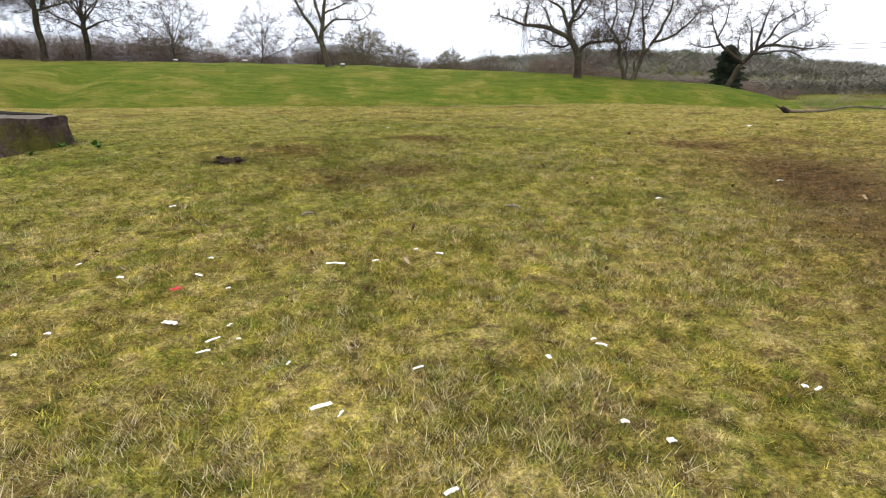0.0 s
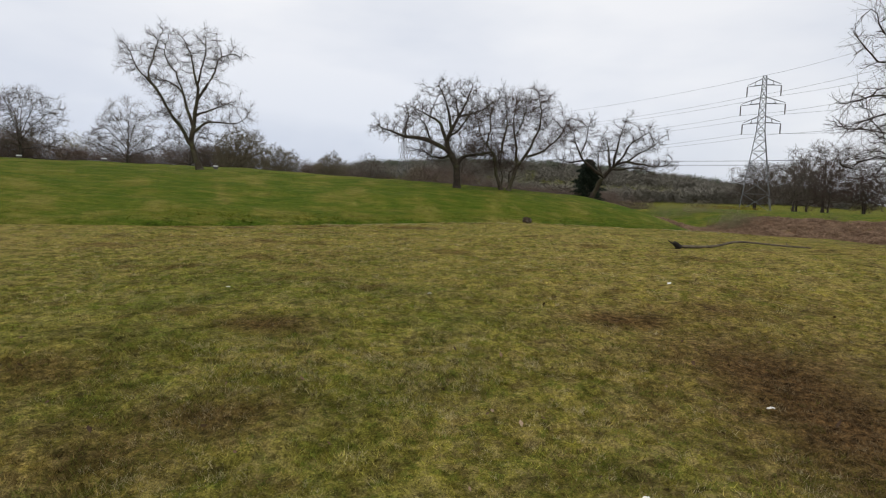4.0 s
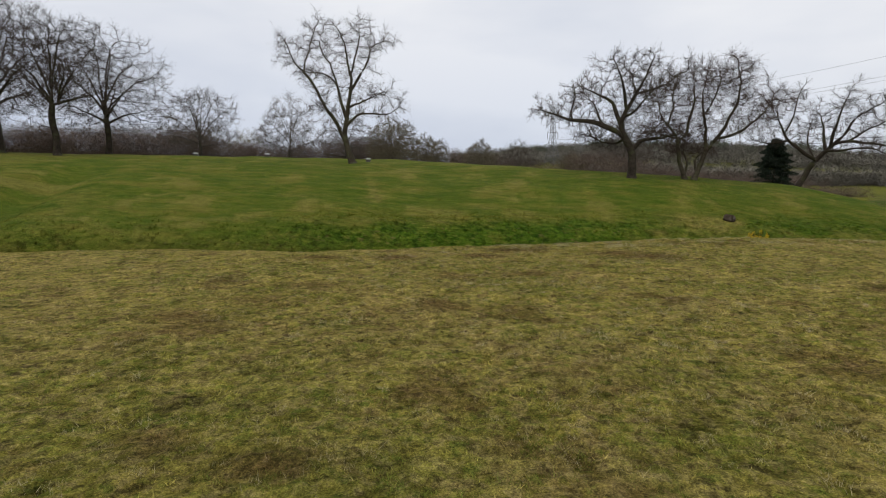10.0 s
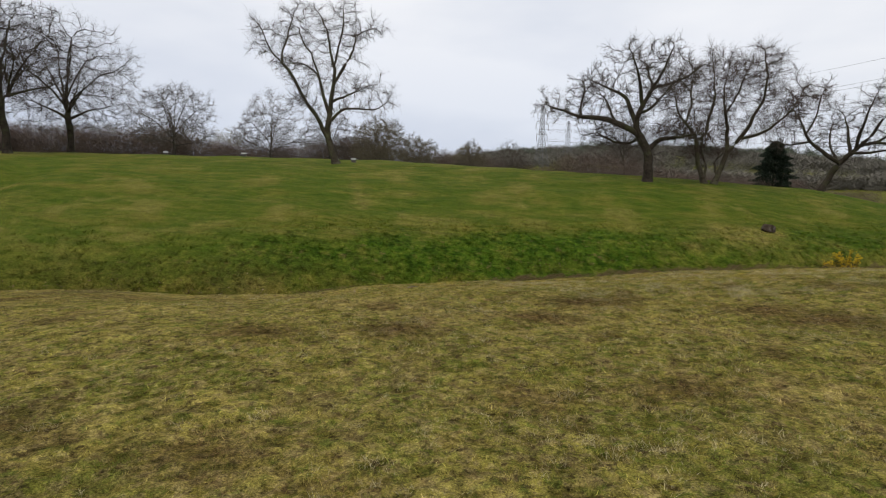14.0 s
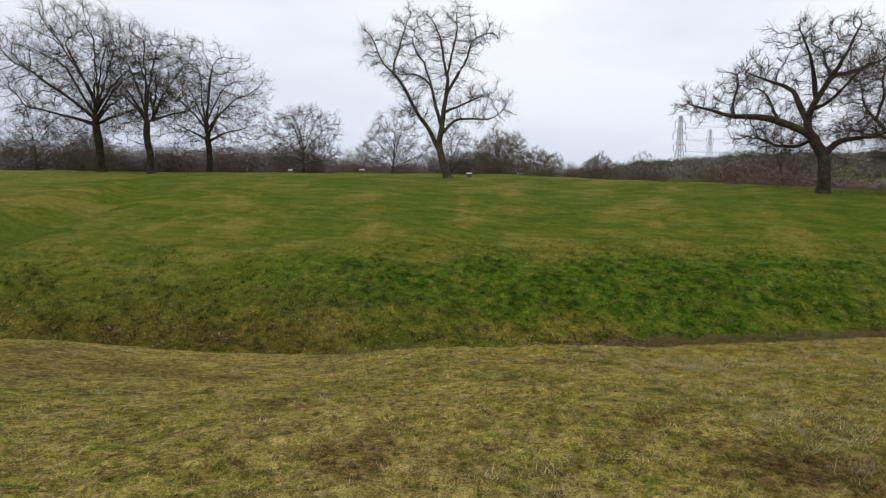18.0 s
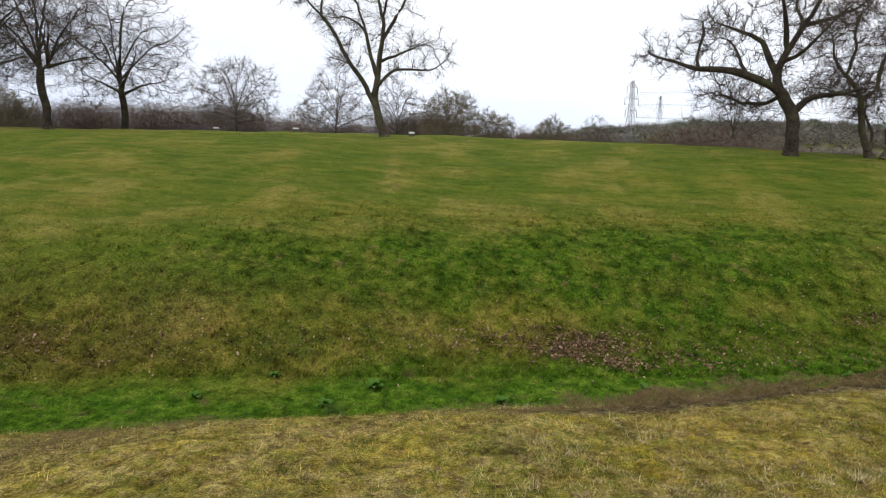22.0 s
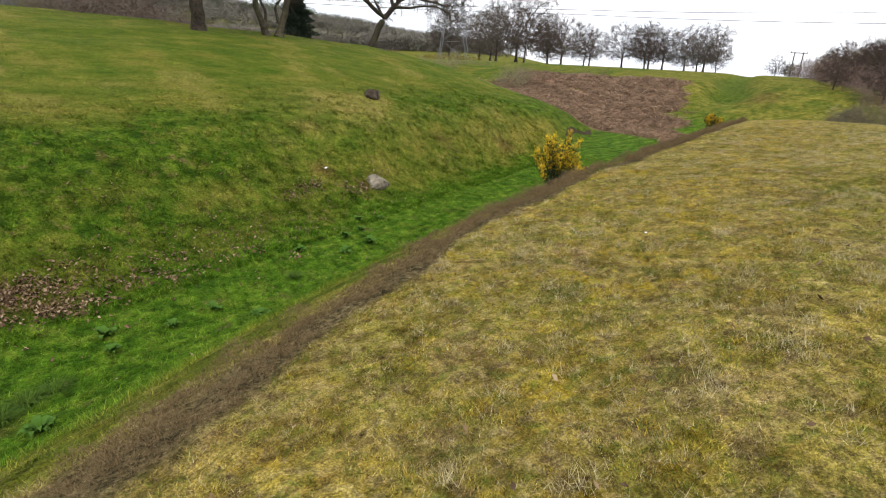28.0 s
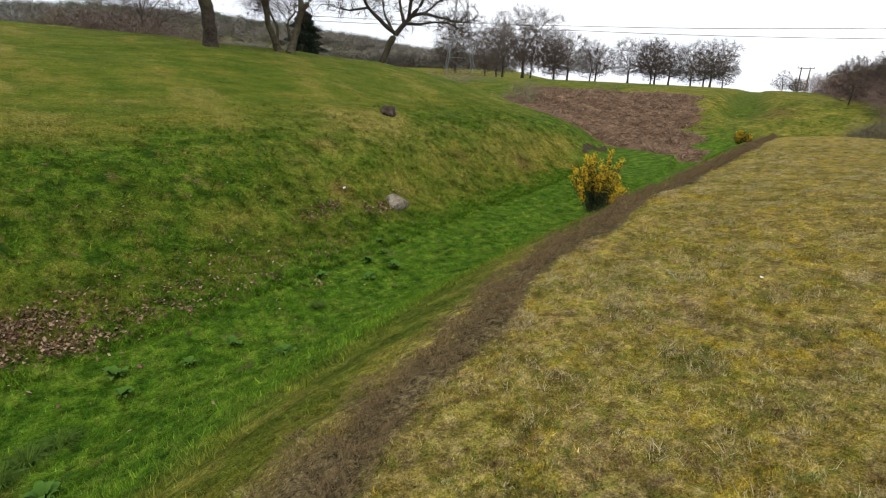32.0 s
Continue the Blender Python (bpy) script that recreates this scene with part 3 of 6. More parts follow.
def tree_meshes(seed, limbs, cloud, bark, twig, twig_radius=0.007, step=0.5, per=5, long=0.9, droop=0.0, spray=3):
    """limbs: (guide points, foot radius, tip radius), the trunk first. The crown's fine twigs end every thin branch."""
    rng = np.random.default_rng(seed)
    place, parent, drawn = grow(rng, limbs, cloud, step, step * 1.5, step * 9)
    n = len(place)
    order = np.arange(n)
    tips = np.ones(n)
    tips[np.unique(parent[parent >= 0])] = 0
    for k in order[::-1]:
        if parent[k] >= 0:
            tips[parent[k]] += tips[k]
    tip_r = 0.017
    power = np.log(tips[0]) / np.log(limbs[0][1] / tip_r)
    radius = tip_r * tips ** (1 / power)
    radius[:len(drawn)] = np.maximum(0.8 * radius[:len(drawn)], drawn)
    main = np.full(n, -1)
    for k in order:
        p = parent[k]
        if p >= 0 and (main[p] < 0 or radius[k] > radius[main[p]]):
            main[p] = k
    chains = {}
    for k in order:
        if parent[k] < 0 or main[parent[k]] != k:
            run = [k] if parent[k] < 0 else [parent[k], k]
            while main[run[-1]] >= 0:
                run.append(main[run[-1]])
            if len(run) > 1:
                thick = np.minimum(radius[run], radius[run[1]]) if parent[k] >= 0 else radius[run]
                chains.setdefault((len(run), bool(thick.max() > 0.07)), []).append((place[run], thick))
    wood = [tubes(np.array([p for p, _ in c]), np.array([r for _, r in c]), 8 if big else 4) for (_, big), c in chains.items()]
    thin = np.flatnonzero((radius < 0.035) & (parent >= 0))
    src = np.repeat(thin, per)
    ahead = place[src] - place[parent[src]]
    ahead /= np.linalg.norm(ahead, axis=1, keepdims=True) + 1e-9
    d = ahead * 0.7 + rng.normal(size=ahead.shape) * 0.62 + np.array([0, 0, 0.12 - droop])
    d /= np.linalg.norm(d, axis=1, keepdims=True)
    size = (long * (0.45 + 0.75 * rng.random(len(src))))[:, None]
    a = place[src] - ahead * step * rng.random((len(src), 1))
    e = d + rng.normal(size=d.shape) * 0.3 + np.array([0, 0, 0.1 - 2 * droop])
    b = a + d * size * 0.5
    shoots = np.stack([a, b, b + e * size * 0.5], 1)
    r = twig_radius * np.array([1.5, 1.2, 0.8]) * np.ones((len(src), 1))
    fine, fine_r = sprout(rng, shoots, r, spray, 0.2, 48, 0.6, 2, 0.1, 0.02 - droop, 0.6)
    crown = [cut(tubes(shoots, r, 3)), spikes_on(fine, np.maximum(fine_r, twig_radius * 0.75))]
    return mesh_of("trunk", *joined(wood), bark, True), mesh_of("crown", *joined(crown), twig)


def plant_tree(name, meshes, x, y, label, category="tree", group="", turn=0.0, size=1.0, sink=0.12):
    ob = base(name, x, y, float(height(x, y)) - sink, label, category, group, turn)
    ob.scale = (size, size, size)
    part("trunk", meshes[0], ob)
    part("crown", meshes[1], ob, "bare fine twigs")
    return ob




# ---- ground: one sheet to the horizon ----
def graded(lo, hi, fine, reach, growth=1.05):
    """Even steps from lo to hi, widening steps beyond."""
    mid = list(np.arange(lo, hi + 1e-6, fine))
    step, left = fine, []
    p = lo
    while p > -reach:
        step *= growth
        p -= step
        left.append(p)
    step, right, p = fine, [], hi
    while p < reach:
        step *= growth
        p += step
        right.append(p)
    return np.array(left[::-1] + mid + right)


def zones(x, y):
    """What grows where: shares of lush grass, bank turf, moss, heather and dead bracken; a few also hold painted light
    and shade.
    """
    u, v = along(x, y), across(x, y)
    nv = v - lip_at(u)
    wob = 0.7 * ripple(x, y, 5, 1) + 0.4 * ripple(x, y, 1.9, 6)
    streak = ripple(u * 0.28, v, 3.2, 9) + 0.7 * ripple(u * 0.35, v, 1.5, 12) + 0.5 * ripple(x, y, 2.1, 3)
    foot = v - 1.2 * smooth(4, 15, u)
    lush = (0.45 * smooth(0.75, 1.3, nv) + 0.55 * smooth(1.6, 2.9, nv + 0.4 * wob)) * smooth(9.0, 7.4, foot + 0.9 * wob) * smooth(58, 48, u)
    # the steep face: greener turf, with the slope's shade painted in by darker green
    slope = smooth(9.6, 11.2, foot + 0.8 * wob) * smooth(15.4, 12.8, v - 1.6 * smooth(8, 16, u) + 1.0 * wob + 0.5 * ripple(x, y, 9, 71)) * (0.55 + 0.45 * smooth(-13, -6, u + 1.5 * wob))
    lush = np.maximum(lush, slope * smooth(46, 34, u) * np.clip(0.98 + 0.35 * streak, 0, 1))
    lush = np.maximum(lush, smooth(1.5, 5, u + wob) * (0.35 * smooth(16, 11, u + 2 * wob) + 0.65 * smooth(27, 21, u + 2 * wob)) * smooth(7.4, 8.4, v) * smooth(13.0, 11.6, v + 0.5 * wob + 0.9 * smooth(11, 16, u)) * np.clip(0.72 + 0.45 * streak, 0, 1))
    lush = np.maximum(lush, smooth(16, 19, v) * smooth(64, 44, v) * np.clip(0.42 + 0.8 * streak, 0, 0.9))
    lush = np.maximum(lush, 0.9 * smooth(32, 37, u) * smooth(58, 50, u) * smooth(4, 6, v))
    lush = np.maximum(lush, 0.8 * smooth(60, 70, u) * smooth(3.0, 1.0, np.abs(v - 3.3 - 0.05 * (u - 60))))
    pale = np.exp(-(((x - 14.3) / 1.7) ** 2 + ((y - 45.0) / 1.5) ** 2)) + np.exp(-(((x + 7.7) / 0.7) ** 2 + ((y - 44.6) / 2.2) ** 2)) + np.exp(-(((x - 12.5) / 3.2) ** 2 + ((y - 43.6) / 1.6) ** 2)) + np.exp(-(((x + 3.5) / 1.6) ** 2 + ((y - 42.5) / 0.8) ** 2))
    for px, py, ex, ey in ((-5.0, 47.7, 1.7, 1.1), (-16.0, 43.9, 1.5, 0.7), (-12.6, 43.3, 1.2, 0.6), (-6.9, 38.6, 1.3, 0.5), (-10.2, 37.5, 1.6, 0.4), (-3.0, 39.9, 1.0, 0.4), (-14.2, 36.6, 1.2, 0.5), (-0.6, 44.6, 1.2, 0.6), (4.9, 45.7, 1.2, 0.5), (-9.9, 33.6, 0.9, 0.6), (-4.4, 34.9, 1.0, 0.4), (8.4, 41.2, 0.7, 0.5), (10.1, 42.0, 0.6, 0.4), (12.4, 45.3, 1.2, 0.8), (18.4, 44.6, 1.2, 0.8), (21.0, 43.6, 1.8, 0.9), (24.0, 45.4, 2.4, 1.2), (15.4, 45.2, 1.3, 0.7)):
        pale = pale + np.exp(-(((x - px) / ex) ** 2 + ((y - py) / ey) ** 2)) * (0.8 + 0.5 * wob)
    pale = pale + 0.8 * np.exp(-((x + 8.4 + (y - 47.5) * 0.26) / 0.45) ** 2) * smooth(42.5, 44, y) * smooth(54, 50, y)
    # the lit edge of the bank's left shoulder, painted as pale turf
    pale = pale + 0.75 * np.exp(-((u + 19.3 + 0.12 * (v - 17)) / 0.8) ** 2) * smooth(12, 15, v) * smooth(26, 20, v)
    pale = pale + 0.75 * smooth(-25.5, -28.5, u + wob) * smooth(17, 23, v) * smooth(70, 55, v)
    pale = pale * (0.75 + 0.4 * ripple(x, y, 1.3, 61))
    lush = lush * (1 - np.clip(pale, 0, 1) * 0.9)
    lush = np.maximum(lush, np.clip(0.30 + 0.25 * wob + 0.15 * ripple(x, y, 2.1, 91), 0, 0.6) * smooth(2.5, 5, y) * smooth(15, 8, y) * smooth(3.5, 0.5, x))
    for px, py, ex, ey, k in ((-4.2, 4.6, 1.0, 0.7, 0.5), (-3.2, 3.4, 1.0, 0.5, 0.35), (-2.6, 4.9, 0.7, 0.3, 0.3), (0.4, 6.5, 1.4, 0.5, 0.3)):
        lush = np.maximum(lush, k * np.exp(-(((x - px) / ex) ** 2 + ((y - py) / ey) ** 2)) * (0.9 + 0.6 * wob))
    bank = np.maximum(smooth(0.5, 0.9, nv), smooth(30, 40, u))
    moss = smooth(-6.0, -1.5, nv + wob) * smooth(0.75, 0.35, nv) * (0.3 + 0.55 * smooth(-6, 6, u)) * np.clip(0.75 + 0.6 * ripple(x, y, 2.4, 14), 0, 1) * smooth(32, 24, u) + 0.18 * smooth(-12, -19, v + wob)
    heath = smooth(-0.06, 0.14, nv + 0.3 * wob) * smooth(0.73, 0.46, nv + 0.10 * smooth(9, 3, u) + 0.25 * wob + 0.16 * ripple(x, y, 0.75, 3)) * smooth(-2.4, -0.2, u + wob) * smooth(40, 30, u)
    heath = np.maximum(heath, 0.3 * smooth(0.35, 0.7, ripple(x, y, 4.2, 21) + 0.4 * wob) * smooth(-2.6, -1.2, nv) * smooth(0.9, 0.3, nv) * smooth(2, -2, u))
    russet = 1.1 * np.exp(-(((x - 3.4 - 0.25 * (y - 4.6)) / 0.95) ** 2 + ((y - 4.9) / 2.1) ** 2)) * (0.85 + 0.5 * wob)
    russet = np.maximum(russet, 0.9 * np.exp(-(((x - 2.75 - 0.3 * (y - 3)) / 0.7) ** 2 + ((y - 3.0) / 1.6) ** 2)) * (0.95 + 0.4 * wob))
    russet = np.maximum(russet, 0.85 * np.exp(-(((x - 3.5 - 0.3 * (y - 3.6)) / 1.15) ** 2 + ((y - 3.6) / 1.9) ** 2)) * (0.85 + 0.6 * wob))
    russet = np.maximum(russet, 0.55 * np.exp(-(((x - 4.6) / 2.2) ** 2 + ((y - 5.0) / 2.6) ** 2)) * (0.8 + 0.7 * wob))
    for sx, sy, sr in ((22.4, 43.2, 0.7), (17.2, 42.6, 0.5), (-1.8, 5.7, 0.5), (-1.15, 4.7, 0.6), (-0.6, 5.05, 0.5), (3.4, 7.0, 0.7), (4.4, 7.2, 0.8), (0.0, 17.2, 0.5), (-2.5, 18.8, 0.5), (-0.1, 20.7, 0.6), (2.9, 19.8, 0.8), (-7.2, 22.6, 1.0), (-0.4, 6.7, 0.5), (-3.4, 15.9, 0.45), (-1.3, 14.6, 0.4), (-3.9, 14.8, 0.5), (-0.8, 19.8, 0.5), (2.25, 20.3, 0.6), (-4.0, 18.5, 0.5), (-2.1, 10.5, 0.35), (-1.4, 14.8, 0.3), (3.1, 7.0, 0.6), (5.2, 22.0, 0.7), (-0.6, 35.6, 0.7), (0.6, 35.4, 0.5), (-13.0, 32.0, 1.3), (-16.3, 31.1, 1.0), (62.0, 43.7, 2.4), (-7.5, 21.8, 0.9), (-6.0, 22.4, 0.6), (-8.6, 20.6, 0.8), (-4.4, 13.8, 0.5), (-1.8, 23.9, 0.35), (-0.85, 31.7, 0.3), (-1.4, 30.8, 0.25), (9.4, 40.2, 0.4), (10.9, 39.7, 0.4)):
        russet = np.maximum(russet, 0.8 * np.exp(-(((x - sx) / sr) ** 2 + ((y - sy) / (0.6 * sr)) ** 2)) * (0.9 + 0.6 * wob))
    # browner and darker along the fold at the bank's left end
    russet = np.maximum(russet, 0.75 * np.exp(-((u + 22.6) / 1.3) ** 2) * smooth(12.5, 15, v) * smooth(21, 17, v) * np.clip(0.7 + 0.7 * wob, 0, 1))
    russet = np.maximum(russet, 0.42 * smooth(0, -9, u + 2 * wob) * smooth(8.2, 9.5, v + wob) * smooth(13, 10.5, v + 1.5 * wob) * np.clip(0.75 + 0.7 * wob, 0, 1))
    russet = np.maximum(russet, 0.5 * smooth(0.50, 0.74, ripple(x, y, 2.3, 51) + 0.35 * ripple(x, y, 0.8, 52)) * smooth(-2, -4, nv) * smooth(5, 9, y))
    r = u + 0.15 * (v - 10)
    ragged = 1.6 * wob + 1.3 * ripple(x, y, 7.5, 33)
    fern = smooth(41.5, 44, r - 0.45 * np.clip(v - 15, 0, 20) + ragged) * smooth(70, 66.5, r + 1.0 * ragged) * smooth(4.0, 6, v - 0.2 * (u - 48) + 1.2 * ragged) * smooth(1.0, 0.5, ripple(x, y, 6.1, 44) + 0.3 * wob) * smooth(27, 23, v + 0.6 * ragged)
    wet = smooth(1.4, 2.6, nv + 0.3 * wob) * smooth(9.2, 7.6, foot + 0.9 * wob) * smooth(58, 48, u)
    pale = np.clip(pale, 0, 1)
    bank = bank * (1 - 0.75 * pale)
    mown = (1 - 0.8 * pale) * smooth(12.4, 18.0, v + 1.6 * wob + 3.0 * smooth(-4, -12, u)) * smooth(60, 50, u)
    # the scrape has no dip; this mask lays its earth and painted shade
    soil = np.clip(1.4 * np.exp(-(((x + 2.36) / 0.24) ** 2 + ((y - 5.15) / 0.17) ** 2)), 0, 1)
    # hummock height as a share, for the tone of hollows and tops
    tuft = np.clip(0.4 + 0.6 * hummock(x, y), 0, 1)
    return dict(tuft=tuft, soil=soil, mown=mown, wet=wet, lush=np.clip(lush, 0, 1), bank=bank, moss=np.clip(moss, 0, 1), heath=np.clip(heath, 0, 1), fern=fern, russet=np.clip(russet, 0, 1))


def give(mesh, **values):
    for key, v in values.items():
        a = mesh.attributes.new(key, "FLOAT", "POINT")
        a.data.foreach_set("value", np.ascontiguousarray(v, np.float32))


def finer(line, lo, hi, step):
    """The same line with small steps between lo and hi."""
    return np.unique(np.r_[line[line < lo - 0.05], np.arange(lo, hi, step), line[line > hi + 0.02]])


gx, gy = finer(graded(-14, 17, 0.17, 3200), -4.5, 8.5, 0.06), finer(graded(-2.5, 42, 0.17, 3200), -0.8, 33.5, 0.06)
mx, my = np.meshgrid(gx, gy)
mz = height(mx, my)
rough_near = np.exp(-((np.clip(np.abs(mx - 1) - 15, 0, 99) / 6) ** 2 + (np.clip(np.abs(my - 20) - 22, 0, 99) / 6) ** 2))
rng0 = np.random.default_rng(4)
mz = mz + rough_near * (rng0.normal(size=mz.shape) * 0.004 + 0.012 * ripple(mx, my, 0.9, 7))
idx = np.arange(mx.size).reshape(mx.shape)
quads = np.stack([idx[:-1, :-1], idx[:-1, 1:], idx[1:, 1:], idx[1:, :-1]], -1).reshape(-1, 4)
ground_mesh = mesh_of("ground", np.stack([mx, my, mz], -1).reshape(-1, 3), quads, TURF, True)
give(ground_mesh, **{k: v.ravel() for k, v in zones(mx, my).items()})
ground = tagged(new("ground", ground_mesh), "rough mossy grassland with a wide green ditch", "ground", kind="structure")



# ---- trees ----
def guide(px, base_xy, scale, lines, r_scale=1.0):
    """Limbs drawn as lines right and up from a foot: (points, foot radius, tip radius), each with its swing in depth."""
    out = []
    for pts, r0, r1, swing in lines:
        n = len(pts)
        q = [((a - base_xy[0]) * scale * 0.95, swing * scale * 100 * k / (n - 1), (base_xy[1] - b) * scale * (1 - 0.085 * (base_xy[1] - b) / 250)) for k, (a, b) in enumerate(pts)]
        if out and q[0][2] > 0.3:
            near = np.concatenate([limb_path(p, 40) for p, _, _ in out])
            foot = near[np.argmin((near[:, 0] - q[0][0]) ** 2 + (near[:, 2] - q[0][2]) ** 2)]
            q = [(a, b + foot[1], c) for a, b, c in q]
            q[0] = tuple(foot)
        out.append((q, r0 * r_scale, r1 * r_scale))
    return out


mid_limbs = guide(1, (541, 292), 0.0507, [
    ([(541, 292), (535, 270), (528, 245), (533, 215), (537, 185), (541, 150), (545, 118), (535, 90), (530, 55), (518, 22)], 0.34, 0.04, 0.0),
    ([(527, 246), (505, 205), (485, 180), (472, 145), (450, 118), (432, 100), (425, 75), (418, 55)], 0.21, 0.03, -0.3),
    ([(450, 118), (448, 104), (460, 75), (462, 45), (472, 12)], 0.11, 0.03, 0.3),
    ([(533, 205), (518, 155), (508, 125), (485, 105), (458, 104)], 0.18, 0.04, 0.5),
    ([(510, 130), (505, 95), (490, 70), (478, 50), (482, 20)], 0.10, 0.03, 0.2),
    ([(541, 150), (555, 125), (570, 100), (578, 70), (585, 45), (612, 32)], 0.17, 0.03, 0.3),
    ([(534, 222), (550, 200), (563, 190), (595, 196), (612, 195), (630, 182)], 0.15, 0.03, -0.2),
    ([(540, 190), (570, 165), (585, 150), (606, 140)], 0.13, 0.03, 0.6),
    ([(545, 118), (552, 85), (560, 50), (556, 18)], 0.10, 0.03, -0.4),
    ([(520, 232), (500, 190), (480, 188)], 0.07, 0.03, -0.5),
])
r1_limbs = guide(1, (1060, 310), 0.046, [
    ([(1060, 310), (1062, 285), (1060, 255), (1046, 228), (1036, 202), (1048, 170), (1064, 140), (1080, 112), (1091, 75)], 0.40, 0.04, 0.0),
    ([(1048, 232), (1030, 215), (1010, 208), (975, 197), (945, 195), (920, 185), (893, 176)], 0.34, 0.05, -0.3),
    ([(1036, 202), (1028, 175), (1018, 150), (990, 136), (962, 124)], 0.24, 0.04, 0.4),
    ([(1044, 175), (1040, 130), (1030, 100), (1022, 85)], 0.18, 0.03, -0.4),
    ([(1061, 252), (1080, 232), (1105, 230), (1138, 224)], 0.25, 0.05, 0.3),
    ([(1064, 142), (1090, 138), (1115, 130), (1136, 108)], 0.15, 0.03, 0.2),
    ([(1050, 235), (1030, 245), (1010, 240), (985, 228), (970, 215)], 0.14, 0.03, 0.7),
    ([(1042, 190), (1062, 178), (1080, 165), (1090, 150)], 0.14, 0.03, -0.6),
    ([(950, 196), (945, 175), (955, 150), (948, 130)], 0.10, 0.03, 0.2),
    ([(1000, 205), (990, 180), (985, 160), (970, 150)], 0.12, 0.03, 0.3),
    ([(1060, 150), (1052, 120), (1055, 95)], 0.12, 0.03, 0.5),
])
r2_limbs = guide(1, (1168, 330), 0.0445, [
    ([(1160, 330), (1148, 300), (1142, 265), (1140, 245), (1120, 215), (1105, 195), (1100, 158)], 0.23, 0.03, -0.2),
    ([(1142, 258), (1158, 235), (1160, 205), (1170, 165), (1164, 112)], 0.19, 0.03, 0.3),
    ([(1178, 331), (1190, 300), (1197, 270), (1192, 240), (1185, 200), (1180, 150), (1190, 108)], 0.24, 0.03, 0.2),
    ([(1197, 275), (1215, 245), (1235, 205), (1248, 175), (1250, 130), (1244, 96)], 0.20, 0.03, -0.2),
    ([(1212, 252), (1250, 240), (1280, 215), (1300, 190), (1312, 158)], 0.16, 0.03, 0.3),
    ([(1141, 250), (1118, 240), (1100, 228), (1080, 225)], 0.12, 0.03, 0.4),
    ([(1158, 322), (1162, 295), (1150, 270), (1155, 240)], 0.12, 0.04, 0.5),
    ([(1184, 318), (1175, 292), (1192, 270)], 0.12, 0.05, 0.3),
    ([(1122, 218), (1130, 185), (1128, 150), (1135, 112)], 0.11, 0.03, 0.3),
    ([(1186, 205), (1205, 175), (1212, 140), (1220, 118)], 0.11, 0.03, -0.4),
])
r3_limbs = guide(1, (1345, 350), 0.0495, [
    ([(1345, 350), (1355, 332), (1368, 305), (1382, 285), (1402, 262), (1425, 235), (1440, 205), (1465, 185), (1480, 172)], 0.34, 0.03, 0.0),
    ([(1376, 290), (1350, 268), (1325, 248), (1315, 225), (1302, 200), (1300, 168)], 0.24, 0.03, -0.3),
    ([(1325, 252), (1290, 253), (1264, 244)], 0.12, 0.03, 0.3),
    ([(1390, 274), (1388, 245), (1385, 215), (1374, 185)], 0.20, 0.03, 0.4),
    ([(1402, 262), (1430, 250), (1470, 255), (1510, 262), (1534, 250)], 0.20, 0.03, 0.3),
    ([(1396, 276), (1425, 270), (1470, 268), (1492, 280)], 0.15, 0.03, -0.5),
    ([(1396, 262), (1405, 220), (1412, 190), (1422, 156)], 0.20, 0.03, -0.3),
    ([(1372, 288), (1360, 262), (1355, 235), (1362, 200)], 0.13, 0.03, 0.6),
    ([(1430, 248), (1460, 225), (1490, 210), (1506, 190)], 0.12, 0.03, 0.4),
    ([(1317, 232), (1330, 205), (1335, 175), (1338, 150)], 0.10, 0.03, -0.2),
])
plant_tree("tree", tree_meshes(11, mid_limbs, limb_cloud(11, mid_limbs, 2000, 0.62), BARK_PALE, TWIG, 0.006, 0.36, 5, 0.8, 0.03), -13.05, 62.46, "tall bare alder with a leaning pale trunk on the grassy bank", turn=13)
plant_tree("tree", tree_meshes(12, r1_limbs, limb_cloud(12, r1_limbs, 3000, 0.68, 0.2), BARK, TWIG, 0.006, 0.34, 5, 0.6), 11.75, 55.88, "broad bare oak with a thick trunk and long low limb", turn=-16, sink=0.3)
plant_tree("tree", tree_meshes(13, r2_limbs, limb_cloud(13, r2_limbs, 3200, 0.68, 0.25), BARK_PALE, TWIG_RED, 0.0055, 0.34, 7, 0.95, 0.1), 17.48, 58.75, "bare twin-stemmed birch with fine drooping twigs on the bank", turn=-21)
plant_tree("tree", tree_meshes(14, r3_limbs, limb_cloud(14, r3_limbs, 2400, 0.68, 0.25), BARK, TWIG, 0.006, 0.36, 5, 0.64), 30.92, 66.89, "bare wind-bent oak leaning over the end of the bank", turn=-30, sink=0.0)


